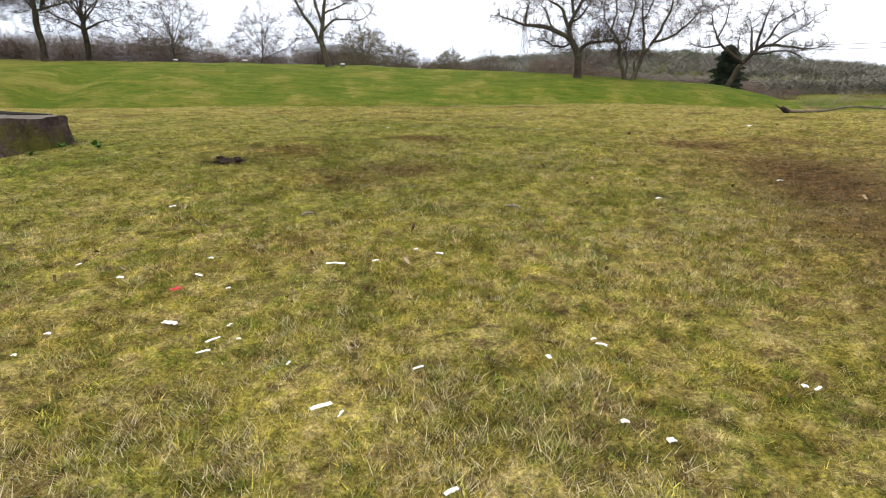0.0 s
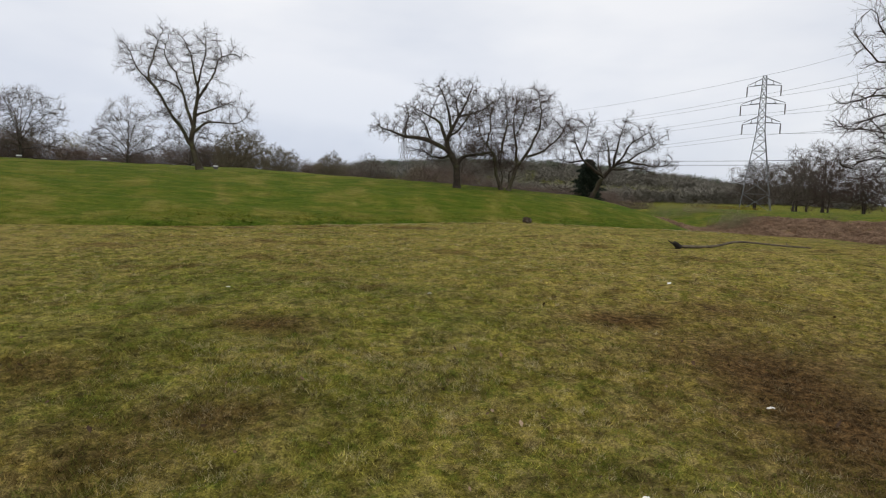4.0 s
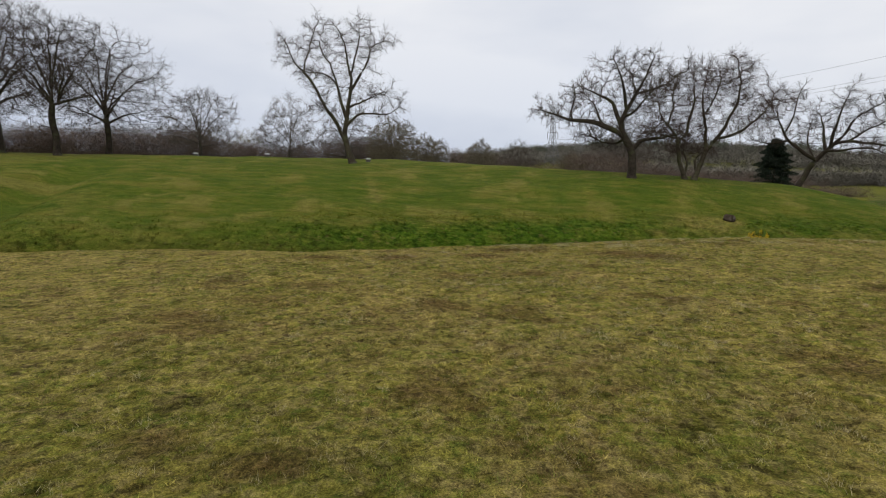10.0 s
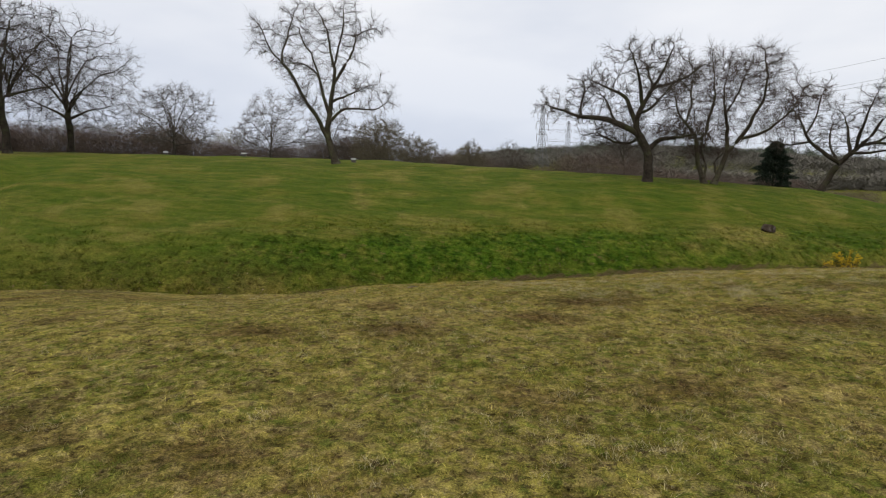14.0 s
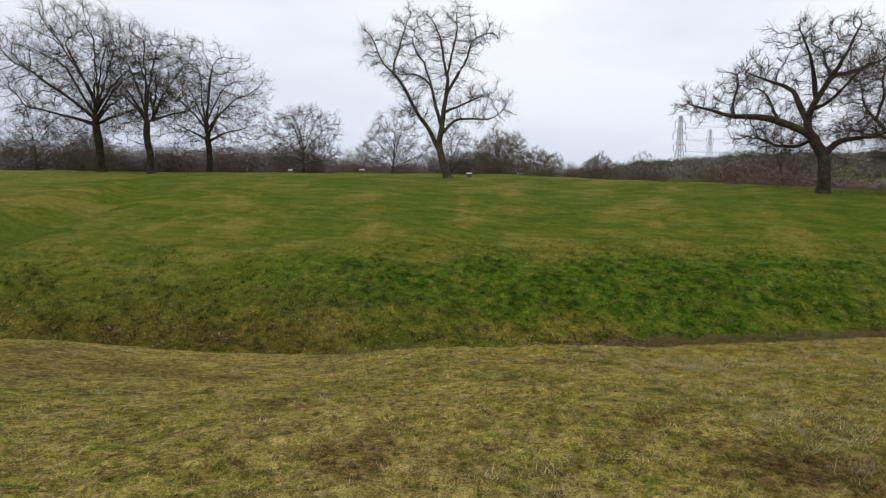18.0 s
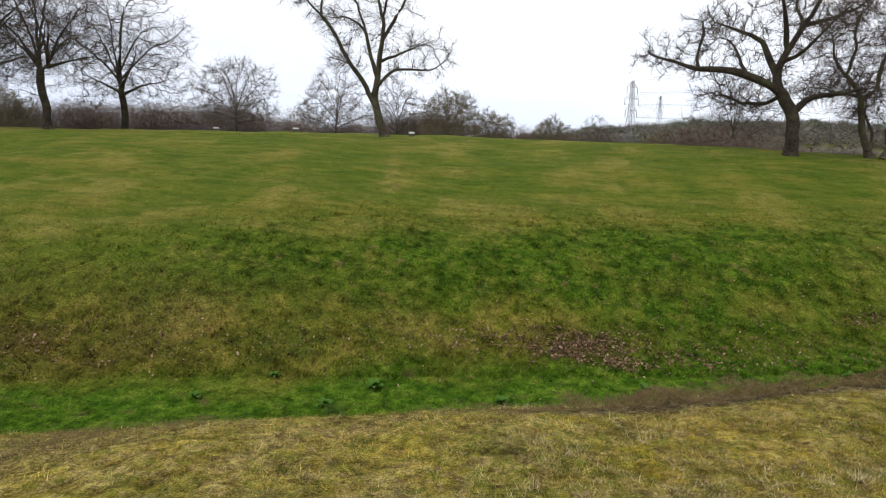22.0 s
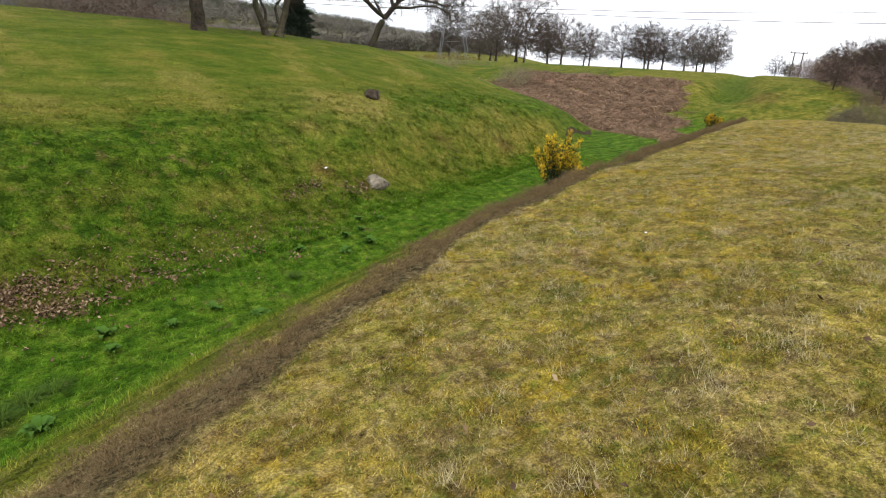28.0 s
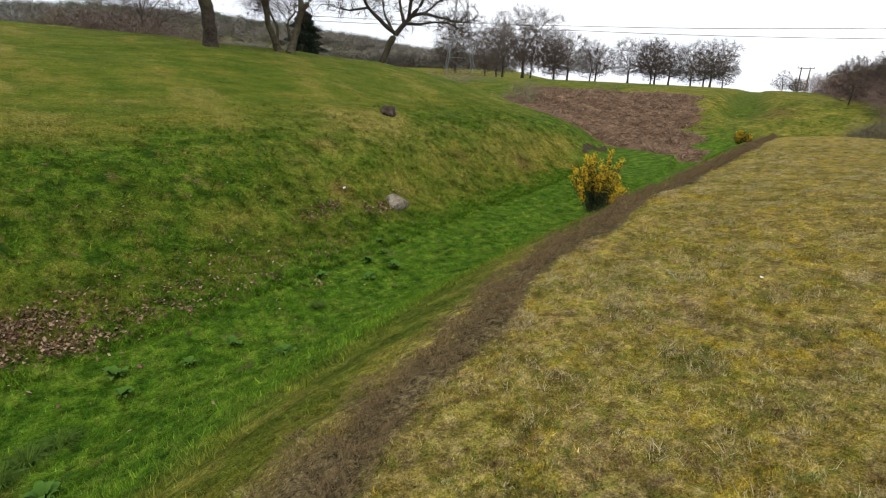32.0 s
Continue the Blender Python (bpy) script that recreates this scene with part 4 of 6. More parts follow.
def oak_limbs(seed, tall, bole, wide, radius, count=8, side=0.0, leader=0.9):
    """A standing tree: bole, leader and limbs that rise and spread all round."""
    g = np.random.default_rng(seed)
    top = tall * leader
    sway = g.normal(size=(4, 2)) * 0.02 * tall
    trunk = [(0, 0, 0), (sway[0, 0] * 0.3, sway[0, 1] * 0.3, bole * 0.6), (sway[1, 0] * 0.6, sway[1, 1] * 0.6, bole), (sway[2, 0], sway[2, 1], (bole + top) / 2), (sway[3, 0], sway[3, 1], top)]
    limbs = [(trunk[:4], radius, radius * 0.12)]
    zc = bole + (top - bole) * 0.22
    for k in range(count):
        f = (k + 0.5) / count
        a = k * 2.4 + g.random() * 0.7
        up = math.radians(-8 + 92 * f ** 1.1) + g.normal() * 0.08
        reach = 0.86 + 0.2 * g.random()
        dx, dy = (np.cos(a) + side * 0.4) * wide * np.cos(up) * reach, np.sin(a) * wide * np.cos(up) * reach
        ze = zc + (tall - zc) * np.sin(up) * reach
        z0 = bole * 0.85 + (top * 0.55 - bole * 0.85) * f
        limbs.append(([(0, 0, z0), (dx * 0.28, dy * 0.28, z0 + (ze - z0) * 0.36), (dx * 0.65, dy * 0.65, z0 + (ze - z0) * 0.74), (dx, dy, ze)], radius * (0.5 - 0.2 * f), 0.025))
    return limbs


def standing(seed, tall, bole, wide, radius, count, points, bark, twig, thin, side=0.0, leader=0.9, **more):
    limbs = oak_limbs(seed, tall * 0.8, bole, wide * 0.7, radius, count, side, leader)
    return tree_meshes(seed, limbs, dome_cloud(seed, crown_of(tall, bole, wide, side), points), bark, twig, thin, **more)


plant_tree("tree", standing(21, 18.6, 6.2, 9.6, 0.48, 12, 3200, BARK, TWIG, 0.0066, -0.4, step=0.52, long=1.1, per=4), -54.81, 69.15, "large bare oak with a straight bole and wide wind-swept crown", turn=40)
plant_tree("tree", standing(22, 16.4, 6.6, 5.8, 0.42, 10, 1900, BARK, TWIG, 0.0066, step=0.48, long=1.0, per=4), -47.56, 68.73, "bare oak with a narrow high crown", turn=40)
plant_tree("tree", standing(23, 17.6, 5.0, 7.6, 0.46, 11, 2600, BARK, TWIG, 0.0066, 0.1, step=0.52, long=1.1, per=4), -51.73, 83.89, "bare oak with a domed crown of fine twigs", turn=35)
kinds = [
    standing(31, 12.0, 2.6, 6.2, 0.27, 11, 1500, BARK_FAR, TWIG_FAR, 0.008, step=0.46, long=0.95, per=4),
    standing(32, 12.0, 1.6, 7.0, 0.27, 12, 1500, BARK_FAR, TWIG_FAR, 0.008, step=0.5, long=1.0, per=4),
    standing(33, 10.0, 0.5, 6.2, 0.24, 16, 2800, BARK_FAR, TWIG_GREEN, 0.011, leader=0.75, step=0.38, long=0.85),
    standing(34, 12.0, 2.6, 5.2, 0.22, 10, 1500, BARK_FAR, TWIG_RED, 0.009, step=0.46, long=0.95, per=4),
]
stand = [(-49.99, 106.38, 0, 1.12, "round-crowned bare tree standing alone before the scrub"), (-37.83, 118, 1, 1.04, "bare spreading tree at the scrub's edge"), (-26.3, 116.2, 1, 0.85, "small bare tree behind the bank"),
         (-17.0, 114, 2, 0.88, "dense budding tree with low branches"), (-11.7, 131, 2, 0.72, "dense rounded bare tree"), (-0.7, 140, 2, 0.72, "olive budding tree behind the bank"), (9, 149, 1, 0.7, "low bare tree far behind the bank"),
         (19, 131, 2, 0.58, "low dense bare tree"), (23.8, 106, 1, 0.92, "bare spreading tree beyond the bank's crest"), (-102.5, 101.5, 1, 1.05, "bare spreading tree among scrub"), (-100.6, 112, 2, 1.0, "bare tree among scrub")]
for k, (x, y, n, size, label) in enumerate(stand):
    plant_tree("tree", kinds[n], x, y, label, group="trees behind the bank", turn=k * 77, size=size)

# the oak that overhangs the field's edge
plant_tree("tree", standing(24, 11.8, 2.4, 4.8, 0.42, 11, 2000, BARK, TWIG, 0.006, step=0.38, long=0.8), 24.6, 19.0, "broad bare oak at the field's edge with low limbs", turn=10)



# ---- pylons and cables ----
def struts(pairs, radius):
    a = np.array([p for p, _ in pairs], float)
    b = np.array([q for _, q in pairs], float)
    return tubes(np.stack([a, b], 1), np.full((len(a), 2), radius), 4)


def pylon(x, y, tall, turn, label, fine=True):
    z = float(height(x, y))
    ob = base("electricity_pylon", x, y, z - 0.1, label, "pylon", "pylons", turn)
    w0, w1, wt = tall * 0.105, tall * 0.028, tall * 0.012
    waist = tall * 0.60

    def half(h):
        return w0 + (w1 - w0) * h / waist if h < waist else w1 + (wt - w1) * (h - waist) / (tall - waist)

    cor = [(-1, -1), (1, -1), (1, 1), (-1, 1)]
    for sx, sy in cor:
        p = [((sx * half(h), sy * half(h), h), (sx * half(g), sy * half(g), g)) for h, g in ((0, waist), (waist, tall))]
        part("leg", mesh_of("leg", *struts(p, tall * 0.0028), STEEL), ob)
    levels = [0, 0.13, 0.25, 0.36, 0.45, 0.53, 0.60, 0.66, 0.72, 0.78, 0.84, 0.90, 0.95, 1.0]
    for k in range(len(levels) - 1):
        h, g = levels[k] * tall, levels[k + 1] * tall
        pairs = []
        for i in range(4):
            (ax, ay), (bx, by) = cor[i], cor[(i + 1) % 4]
            a, b = half(h), half(g)
            pairs += [((ax * a, ay * a, h), (bx * b, by * b, g)), ((bx * a, by * a, h), (ax * b, ay * b, g)), ((ax * b, ay * b, g), (bx * b, by * b, g))]
        for strut in pairs:
            part("bracing", mesh_of("bracing", *struts([strut], tall * 0.0013), STEEL), ob)
    arms = []
    for f, reach in ((0.66, 0.125), (0.80, 0.145), (0.935, 0.11)):
        for s in (-1, 1):
            h, tip = f * tall, s * reach * tall
            a = half(h)
            pairs = [((s * a, -a, h), (tip, 0, h - 0.01 * tall)), ((s * a, a, h), (tip, 0, h - 0.01 * tall)), ((s * a, -a, h + 0.045 * tall), (tip, 0, h)), ((s * a, a, h + 0.045 * tall), (tip, 0, h)),
                     ((s * reach * 0.55 * tall, -a * 0.4, h), (s * reach * 0.5 * tall, -a * 0.4, h + 0.026 * tall)), ((s * a, a, h), (s * reach * 0.6 * tall, -a * 0.4, h))]
            arm = part("crossarm", mesh_of("crossarm", *struts(pairs, tall * 0.0017), STEEL), ob)
            drop = 0.085 * tall
            hang = [((tip, 0, h - 0.01 * tall), (tip, 0, h - drop))]
            part("insulator", mesh_of("insulator", *struts(hang, tall * 0.0042), PORCELAIN), arm, "hanging insulator string")
            arms.append((tip, 0, h - drop))
    arms.append((0, 0, tall))
    m = pose(x, y, z, 0, 0, turn)
    return [m @ Vector(a) for a in arms]


line = [pylon(122, 149.5, 39, -38, "tall grey steel lattice pylon beside bare trees"), pylon(34, 285, 36, 50, "far grey lattice pylon above the woods"), pylon(70, 420, 28, 50, "distant grey lattice pylon above the woods")]
pylon(2.4, 820, 45, 50, "very distant grey pylon above the bare woods")
south = [Vector((60, -60, 2)) + (a - Vector((122, 149.5, 0))) for a in line[0]]


def cable(a, b, sag, radius):
    t = np.linspace(0, 1, 28)
    p = np.outer(1 - t, a) + np.outer(t, b)
    p[:, 2] -= sag * 4 * t * (1 - t)
    ob = new("power_cable", mesh_of("power_cable", *tubes(p[None], np.full((1, 28), radius), 4), CABLE))
    tagged(ob, "thin dark overhead power cable strung between pylons", "cable", "power cables")


for a, b, c, s in zip(*line, south):
    cable(a, b, 4.0, 0.03)
    cable(b, c, 5.0, 0.035)
    cable(a, s, 6.0, 0.03)
for low, high in ((14.7, 15.5), (13.2, 12.6)):
    far = [Vector((110, 216, low - 0.3)), Vector((181, 147, low)), Vector((214, 70, high)), Vector((215, -20, high + 0.3))]
    for a, b in zip(far, far[1:]):
        cable(a, b, 0.4, 0.08)


# ---- woods far off ----
def thicket(name, label, rows, material, seed, spikes=34, thick=0.05, stout=1.0):
    """Twiggy scrub: rows of (x0, y0, x1, y1, depth, height, count). One tangle of upright shoots."""
    g = np.random.default_rng(seed)
    vs = []
    for x0, y0, x1, y1, deep, tall, count in rows:
        t = g.random(count)
        nx, ny = -(y1 - y0), x1 - x0
        ln = math.hypot(nx, ny)
        off = (g.random(count) - 0.5) * deep
        x, y = x0 + (x1 - x0) * t + nx / ln * off, y0 + (y1 - y0) * t + ny / ln * off
        z = height(x, y)
        h = tall * (0.72 + 0.34 * g.random(count)) * (0.85 + 0.3 * ripple(x, y, tall * 6, seed))
        wide = tall * (0.25 + 0.35 * g.random(count))
        foot = np.stack([x, y, z - 0.2], -1)[:, None] + g.normal(size=(count, spikes, 3)) * np.array([1, 1, 0]) * wide[:, None, None] * 0.35
        aside = np.hypot(foot[..., 0] - x[:, None], foot[..., 1] - y[:, None]) / (wide[:, None] * 0.8)
        foot[..., 2] += g.random((count, spikes)) ** 0.8 * h[:, None] * 0.92 * np.sqrt(np.clip(1 - aside ** 2, 0.04, 1))
        lean = g.normal(size=(count, spikes, 2)) * 1.7
        rise = h[:, None] * (0.03 + 0.08 * g.random((count, spikes))) * stout
        tip = foot + np.stack([lean[..., 0] * rise, lean[..., 1] * rise, rise], -1)
        a = g.random((count, spikes)) * np.pi
        side = np.stack([np.cos(a), np.sin(a), 0 * a], -1) * (thick * tall * (0.6 + 0.8 * g.random((count, spikes))))[..., None] * 0.5
        vs.append(np.stack([foot - side, foot + side, tip], 2).reshape(-1, 3))
    v = np.concatenate(vs)
    ob = new(name, mesh_of(name, v, np.arange(len(v)).reshape(-1, 3), material))
    return tagged(ob, label, "woods", kind="stuff")


thicket("scrub", "brown leafless scrub along the field's far edge", [(-260, 30, -115, 120, 22, 11.0, 1000), (-115, 120, -64, 137, 16, 9.6, 600), (-64, 137, -20, 152, 16, 8.2, 600), (-20, 152, 90, 172, 16, 6.4, 900)], SCRUB, 51, 170, 0.0075)
thicket("scrub", "budding olive scrub behind the brown thicket", [(-250, 60, -60, 165, 20, 11.5, 420)], SCRUB_OLIVE, 56, 100, 0.011)
thicket("scrub", "brown leafless scrub beyond the bank", [(14, 98, 44, 107, 12, 4.4, 340), (45, 92, 54, 94, 5, 3.2, 120)], SCRUB, 52, 110, 0.011)
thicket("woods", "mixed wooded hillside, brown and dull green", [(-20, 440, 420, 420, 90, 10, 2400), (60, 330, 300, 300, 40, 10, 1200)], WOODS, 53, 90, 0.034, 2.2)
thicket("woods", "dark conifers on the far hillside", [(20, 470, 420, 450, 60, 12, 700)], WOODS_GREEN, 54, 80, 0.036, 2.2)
thicket("woods", "leafless birch thicket beside the field", [(116, 54, 82, 39.5, 7, 3.6, 300), (82, 39.5, 58, 29, 8, 3.0, 340), (120, 50, 90, 20, 20, 4.6, 240)], BIRCHWOOD, 55, 130, 0.008)
thicket("scrub", "low grey-brown scrub above the bracken", [(53, 69, 60, 60, 2.5, 1.3, 90), (60, 60, 62, 52, 2, 0.8, 40)], SCRUB, 59, 110, 0.012)
thicket("scrub", "low bare willow scrub in the valley", [(47, 64.5, 52, 66.5, 3.5, 2.5, 90), (40, 24, 60, 12, 9, 3.0, 160), (51, 35.0, 45, 29.5, 3, 3.5, 70), (46, 78, 62, 84, 7, 2.4, 110)], SCRUB_OLIVE, 57, 110, 0.009)
thicket("gorse_scrub", "dark gorse with yellow flower beyond the valley", [(70, 104, 92, 112, 5, 1.3, 160)], GORSE_FAR, 58, 60, 0.05)
g = np.random.default_rng(62)
for k in range(46):
    t = g.random()
    x, y = 117 - 52 * t + 2.5 * g.normal(), 53 - 22.5 * t - 3 + 3.0 * g.normal()
    plant_tree("tree", kinds[3 if k % 3 else 2], x, y, "slender bare birch in the wood beside the field", group="birch wood", turn=k * 47, size=0.36 + 0.14 * g.random())
for k, (x, y) in enumerate([(44, 29.3), (49, 33.2), (47, 30.6), (41.5, 27.6)]):
    plant_tree("shrub", kinds[2], x, y, "budding olive willow shrub beyond the mossy ridge", "shrub", "willow shrubs", turn=k * 83, size=0.30 + 0.03 * (k % 2))
# the copse beyond the burn
g = np.random.default_rng(61)
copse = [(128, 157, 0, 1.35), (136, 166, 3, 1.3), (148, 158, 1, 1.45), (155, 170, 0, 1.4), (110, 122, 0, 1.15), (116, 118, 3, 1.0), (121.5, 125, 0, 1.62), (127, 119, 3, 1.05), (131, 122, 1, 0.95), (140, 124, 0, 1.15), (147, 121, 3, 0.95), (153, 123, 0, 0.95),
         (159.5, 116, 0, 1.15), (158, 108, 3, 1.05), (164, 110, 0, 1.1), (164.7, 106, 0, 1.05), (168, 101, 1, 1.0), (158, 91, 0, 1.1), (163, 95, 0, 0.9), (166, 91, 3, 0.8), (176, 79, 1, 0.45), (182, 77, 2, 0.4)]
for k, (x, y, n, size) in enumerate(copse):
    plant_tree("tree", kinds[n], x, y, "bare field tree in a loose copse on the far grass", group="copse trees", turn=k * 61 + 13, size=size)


def pine(x, y, tall):
    g = np.random.default_rng(71)
    ob = base("pine_tree", x, y, float(height(x, y)) - 0.1, "dense dark green conifer behind the bank", "tree")
    part("trunk", mesh_of("trunk", *tubes(np.array([[(0, 0, 0), (0.1, 0, tall * 0.5), (0, 0, tall * 0.97)]]), np.array([[0.2, 0.13, 0.02]]), 7), BARK, True), ob)
    n = 22000
    f = g.random(n) ** 0.8
    a = g.random(n) * 6.283
    lobes = 0.72 + 0.25 * np.sin(a * 3 + f * 23) + 0.22 * np.sin(f * 55 + a)
    r = tall * 0.44 * (1 - f) ** 0.45 * (0.7 + 0.3 * smooth(0, 0.25, f)) * (0.35 + 0.65 * g.random(n) ** 0.5) * lobes
    c = np.stack([np.cos(a) * r, np.sin(a) * r, 0.25 + f * tall * 0.98 - 0.15 * r], -1)
    d = np.stack([np.cos(a), np.sin(a), 0.5 + 0 * a], -1) + g.normal(size=(n, 3)) * 0.5
    s = np.cross(d, g.normal(size=(n, 3)))
    s /= np.linalg.norm(s, axis=1, keepdims=True)
    v = np.stack([c - s * 0.07, c + s * 0.07, c + d * 0.28], 1).reshape(-1, 3)
    part("crown", mesh_of("crown", v, np.arange(len(v)).reshape(-1, 3), NEEDLE), ob, "dark green needles")


pine(59.5, 129, 10.6)




# ---- things on the ground ----
def ground_z(x, y):
    return float(height(x, y))


def lump(seed, size, sub=3, rough=0.25, flat=1.0):
    """A weathered boulder."""
    bm = bmesh.new()
    bmesh.ops.create_icosphere(bm, subdivisions=sub, radius=1)
    off = Vector((seed * 3.7, seed * 1.3, seed * 2.1))
    for v in bm.verts:
        n = v.co.normalized()
        k = 1 + rough * noise.noise(n * 1.4 + off) + rough * 0.5 * noise.noise(n * 3.5 + off) + rough * 0.18 * noise.noise(n * 9 + off)
        q = n * k
        q.z = max(min(q.z, 0.62 * flat), -0.8)
        v.co = Vector((q.x * size[0], q.y * size[1], q.z * size[2]))
    return bm


ROCK = plain("lichen_rock", (0.055, 0.045, 0.032), (0.36, 0.315, 0.24), 4.5, 0.95, 0.08, 0.1, second=(0.035, 0.034, 0.016), amount=0.9)
ROCK_DARK = plain("dark_boulder", (0.028, 0.020, 0.014), (0.085, 0.062, 0.042), 3.5, 0.95, 0.04, 0.15, second=(0.30, 0.29, 0.25), amount=0.3)
PAPER = plain("white_scrap", (0.62, 0.61, 0.56), (0.80, 0.79, 0.75), 9.0, 0.8)
RED = plain("red_scrap", (0.28, 0.02, 0.02), (0.45, 0.04, 0.04), 12.0, 0.6)
STUMP_BARK = plain("stump_bark", (0.010, 0.007, 0.006), (0.110, 0.078, 0.064), 2.6, 0.95, 0.12, 0.1, second=(0.078, 0.074, 0.014), amount=0.9)
STUMP_TOP = plain("sawn_top", (0.045, 0.038, 0.030), (0.15, 0.13, 0.105), 5.0, 0.9, 0.01)
TAR = plain("rotten_wood", (0.015, 0.013, 0.012), (0.035, 0.03, 0.027), 6.0, 0.9)
# near-black earth: the dug hole's shade is put into this colour
SOIL = plain("bare_soil", (0.010, 0.007, 0.005), (0.040, 0.028, 0.021), 7.0, 0.98, 0.03, 0.1)
WOOD_DEAD = plain("dead_wood", (0.10, 0.08, 0.06), (0.26, 0.22, 0.17), 6.0, 0.9, 0.01)
WOOD_FALLEN = plain("fallen_branch_bark", (0.040, 0.032, 0.022), (0.150, 0.122, 0.085), 6.0, 0.9, 0.01)
CONCRETE = plain("concrete", (0.055, 0.05, 0.045), (0.13, 0.12, 0.105), 4.0, 0.9, 0.01)
WHITE = plain("white_paint", (0.68, 0.68, 0.66), (0.82, 0.82, 0.80), 3.0, 0.6)
DOCK = vary("dock_leaf", (0.030, 0.082, 0.010), (0.078, 0.150, 0.022), 0.8, 0.1, 40)
_leaf = Nodes("dead_leaf")
LEAF = _leaf.done(_leaf.mix(0.25, _leaf.ramp(_leaf.island(), (0.0, (0.020, 0.011, 0.007)), (0.35, (0.075, 0.042, 0.022)), (0.7, (0.17, 0.105, 0.055)), (1.0, (0.38, 0.285, 0.185))), _leaf.ramp(_leaf.noise(25.0, 3), (0.34, (0.030, 0.017, 0.010)), (0.66, (0.25, 0.165, 0.095)))), 0.8, 0.15)
GORSE = vary("gorse_spines", (0.012, 0.022, 0.008), (0.055, 0.080, 0.020), 0.8, 0.2, 20)
BLOSSOM = vary("gorse_flower", (0.52, 0.30, 0.005), (0.80, 0.55, 0.02), 0.7, 0.2, 40)
HEATHER = vary("heather_sprig", (0.044, 0.029, 0.013), (0.225, 0.160, 0.080), 0.9, 0.1, 7)
FROND = vary("dead_bracken", (0.115, 0.070, 0.044), (0.44, 0.305, 0.205), 0.9, 0.1, 1.1, 0.5)
BARK_POLE = plain("creosoted_pole", (0.045, 0.035, 0.028), (0.10, 0.08, 0.065), 2.0, 0.9, 0.01)

def slab_shape(seed, size):
    """A broken, angular stone with worn edges."""
    g = random.Random(seed)
    bm = bmesh.new()
    for k in range(34):
        d = Vector((g.gauss(0, 1), g.gauss(0, 1), g.gauss(0, 1))).normalized() * (0.82 + 0.25 * g.random())
        bm.verts.new((d.x, d.y, max(min(d.z, 0.55), -0.8)))
    hull = bmesh.ops.convex_hull(bm, input=bm.verts)
    bmesh.ops.delete(bm, geom=list({v for v in hull["geom_interior"] + hull["geom_unused"] if isinstance(v, bmesh.types.BMVert)}), context="VERTS")
    bmesh.ops.dissolve_limit(bm, angle_limit=0.35, verts=bm.verts, edges=bm.edges)
    bmesh.ops.bevel(bm, geom=list(bm.edges), offset=0.05, segments=2, affect="EDGES")
    bmesh.ops.triangulate(bm, faces=bm.faces)
    bmesh.ops.subdivide_edges(bm, edges=bm.edges, cuts=2, use_grid_fill=True)
    for v in bm.verts:
        v.co *= 1 + 0.06 * noise.noise(v.co * 3 + Vector((seed, 0, 0))) + 0.03 * noise.noise(v.co * 9)
        v.co = Vector((v.co.x * size[0], v.co.y * size[1], v.co.z * size[2]))
    return bm


# half-buried slab and dark boulder on the bank
bm = slab_shape(3, (0.78, 0.46, 0.46))
slab = tagged(new("boulder", from_bm("boulder", bm, ROCK)), "pale lichened boulder half buried in the bank's foot", "rock", "rocks on the bank")
slab.matrix_basis = pose(11.6, 39.95, ground_z(11.6, 39.95) - 0.10, 24, 20, 28)
bm = slab_shape(7, (0.50, 0.40, 0.46))
rock = tagged(new("boulder", from_bm("boulder", bm, ROCK_DARK)), "dark rounded boulder with pale lichen set in the bank", "rock", "rocks on the bank")
rock.matrix_basis = pose(15.5, 45.55, ground_z(15.5, 45.55) + 0.12, 0, 10, 20)


# the old stump
def stump(x, y, radius, tall):
    g = np.random.default_rng(8)
    ob = base("tree_stump", x, y, ground_z(x, y) - 0.05, "old broad tree stump with mossy bark and a pale sawn top", "stump")
    n, rows = 72, 9
    a = np.arange(n) * 2 * np.pi / n
    wave = 1 + 0.05 * np.sin(3 * a + 1) + 0.05 * np.sin(5 * a) + 0.025 * np.sin(11 * a + 2) + 0.035 * np.sin(17 * a + 3 * np.sin(2 * a)) + g.normal(size=n) * 0.012
    v = []
    for k in range(rows):
        f = k / (rows - 1)
        r = radius * (wave - 0.06 * (np.abs(np.sin(6.5 * a + 1.3 * np.sin(3 * a))) < 0.16)) * (1.05 - 0.08 * f ** 0.6) + g.normal(size=n) * 0.006
        v.append(np.stack([np.cos(a) * r, np.sin(a) * r, np.full(n, f * tall) + (0.012 * np.sin(7 * a) if k == rows - 1 else 0)], -1))
    v = np.concatenate(v)
    i = np.arange(rows * n).reshape(rows, n)
    j = np.roll(i, -1, 1)
    part("bark", mesh_of("bark", v, np.stack([i[:-1], j[:-1], j[1:], i[1:]], -1).reshape(-1, 4), STUMP_BARK, True), ob, "dark furrowed mossy bark")
    rings = [v[-n:] * np.array([k, k, 1]) + np.array([0, 0, 0.012 * (1 - k)]) for k in (0.97, 0.75, 0.5, 0.25, 0.03)]
    t = np.concatenate([v[-n:]] + rings)
    i = np.arange(len(t)).reshape(-1, n)
    j = np.roll(i, -1, 1)
    part("top", mesh_of("top", t, np.stack([i[:-1], j[:-1], j[1:], i[1:]], -1).reshape(-1, 4), STUMP_TOP, True), ob, "grey weathered sawn wood")
    p = np.array([[(-radius * 0.9, 0.1, tall + 0.05), (0, 0.22, tall + 0.035), (radius * 0.8, 0.18, tall + 0.02)]])
    part("splinter", mesh_of("splinter", *tubes(p, np.array([[0.035, 0.03, 0.012]]), 6), TAR), ob, "black rotten strip of wood")


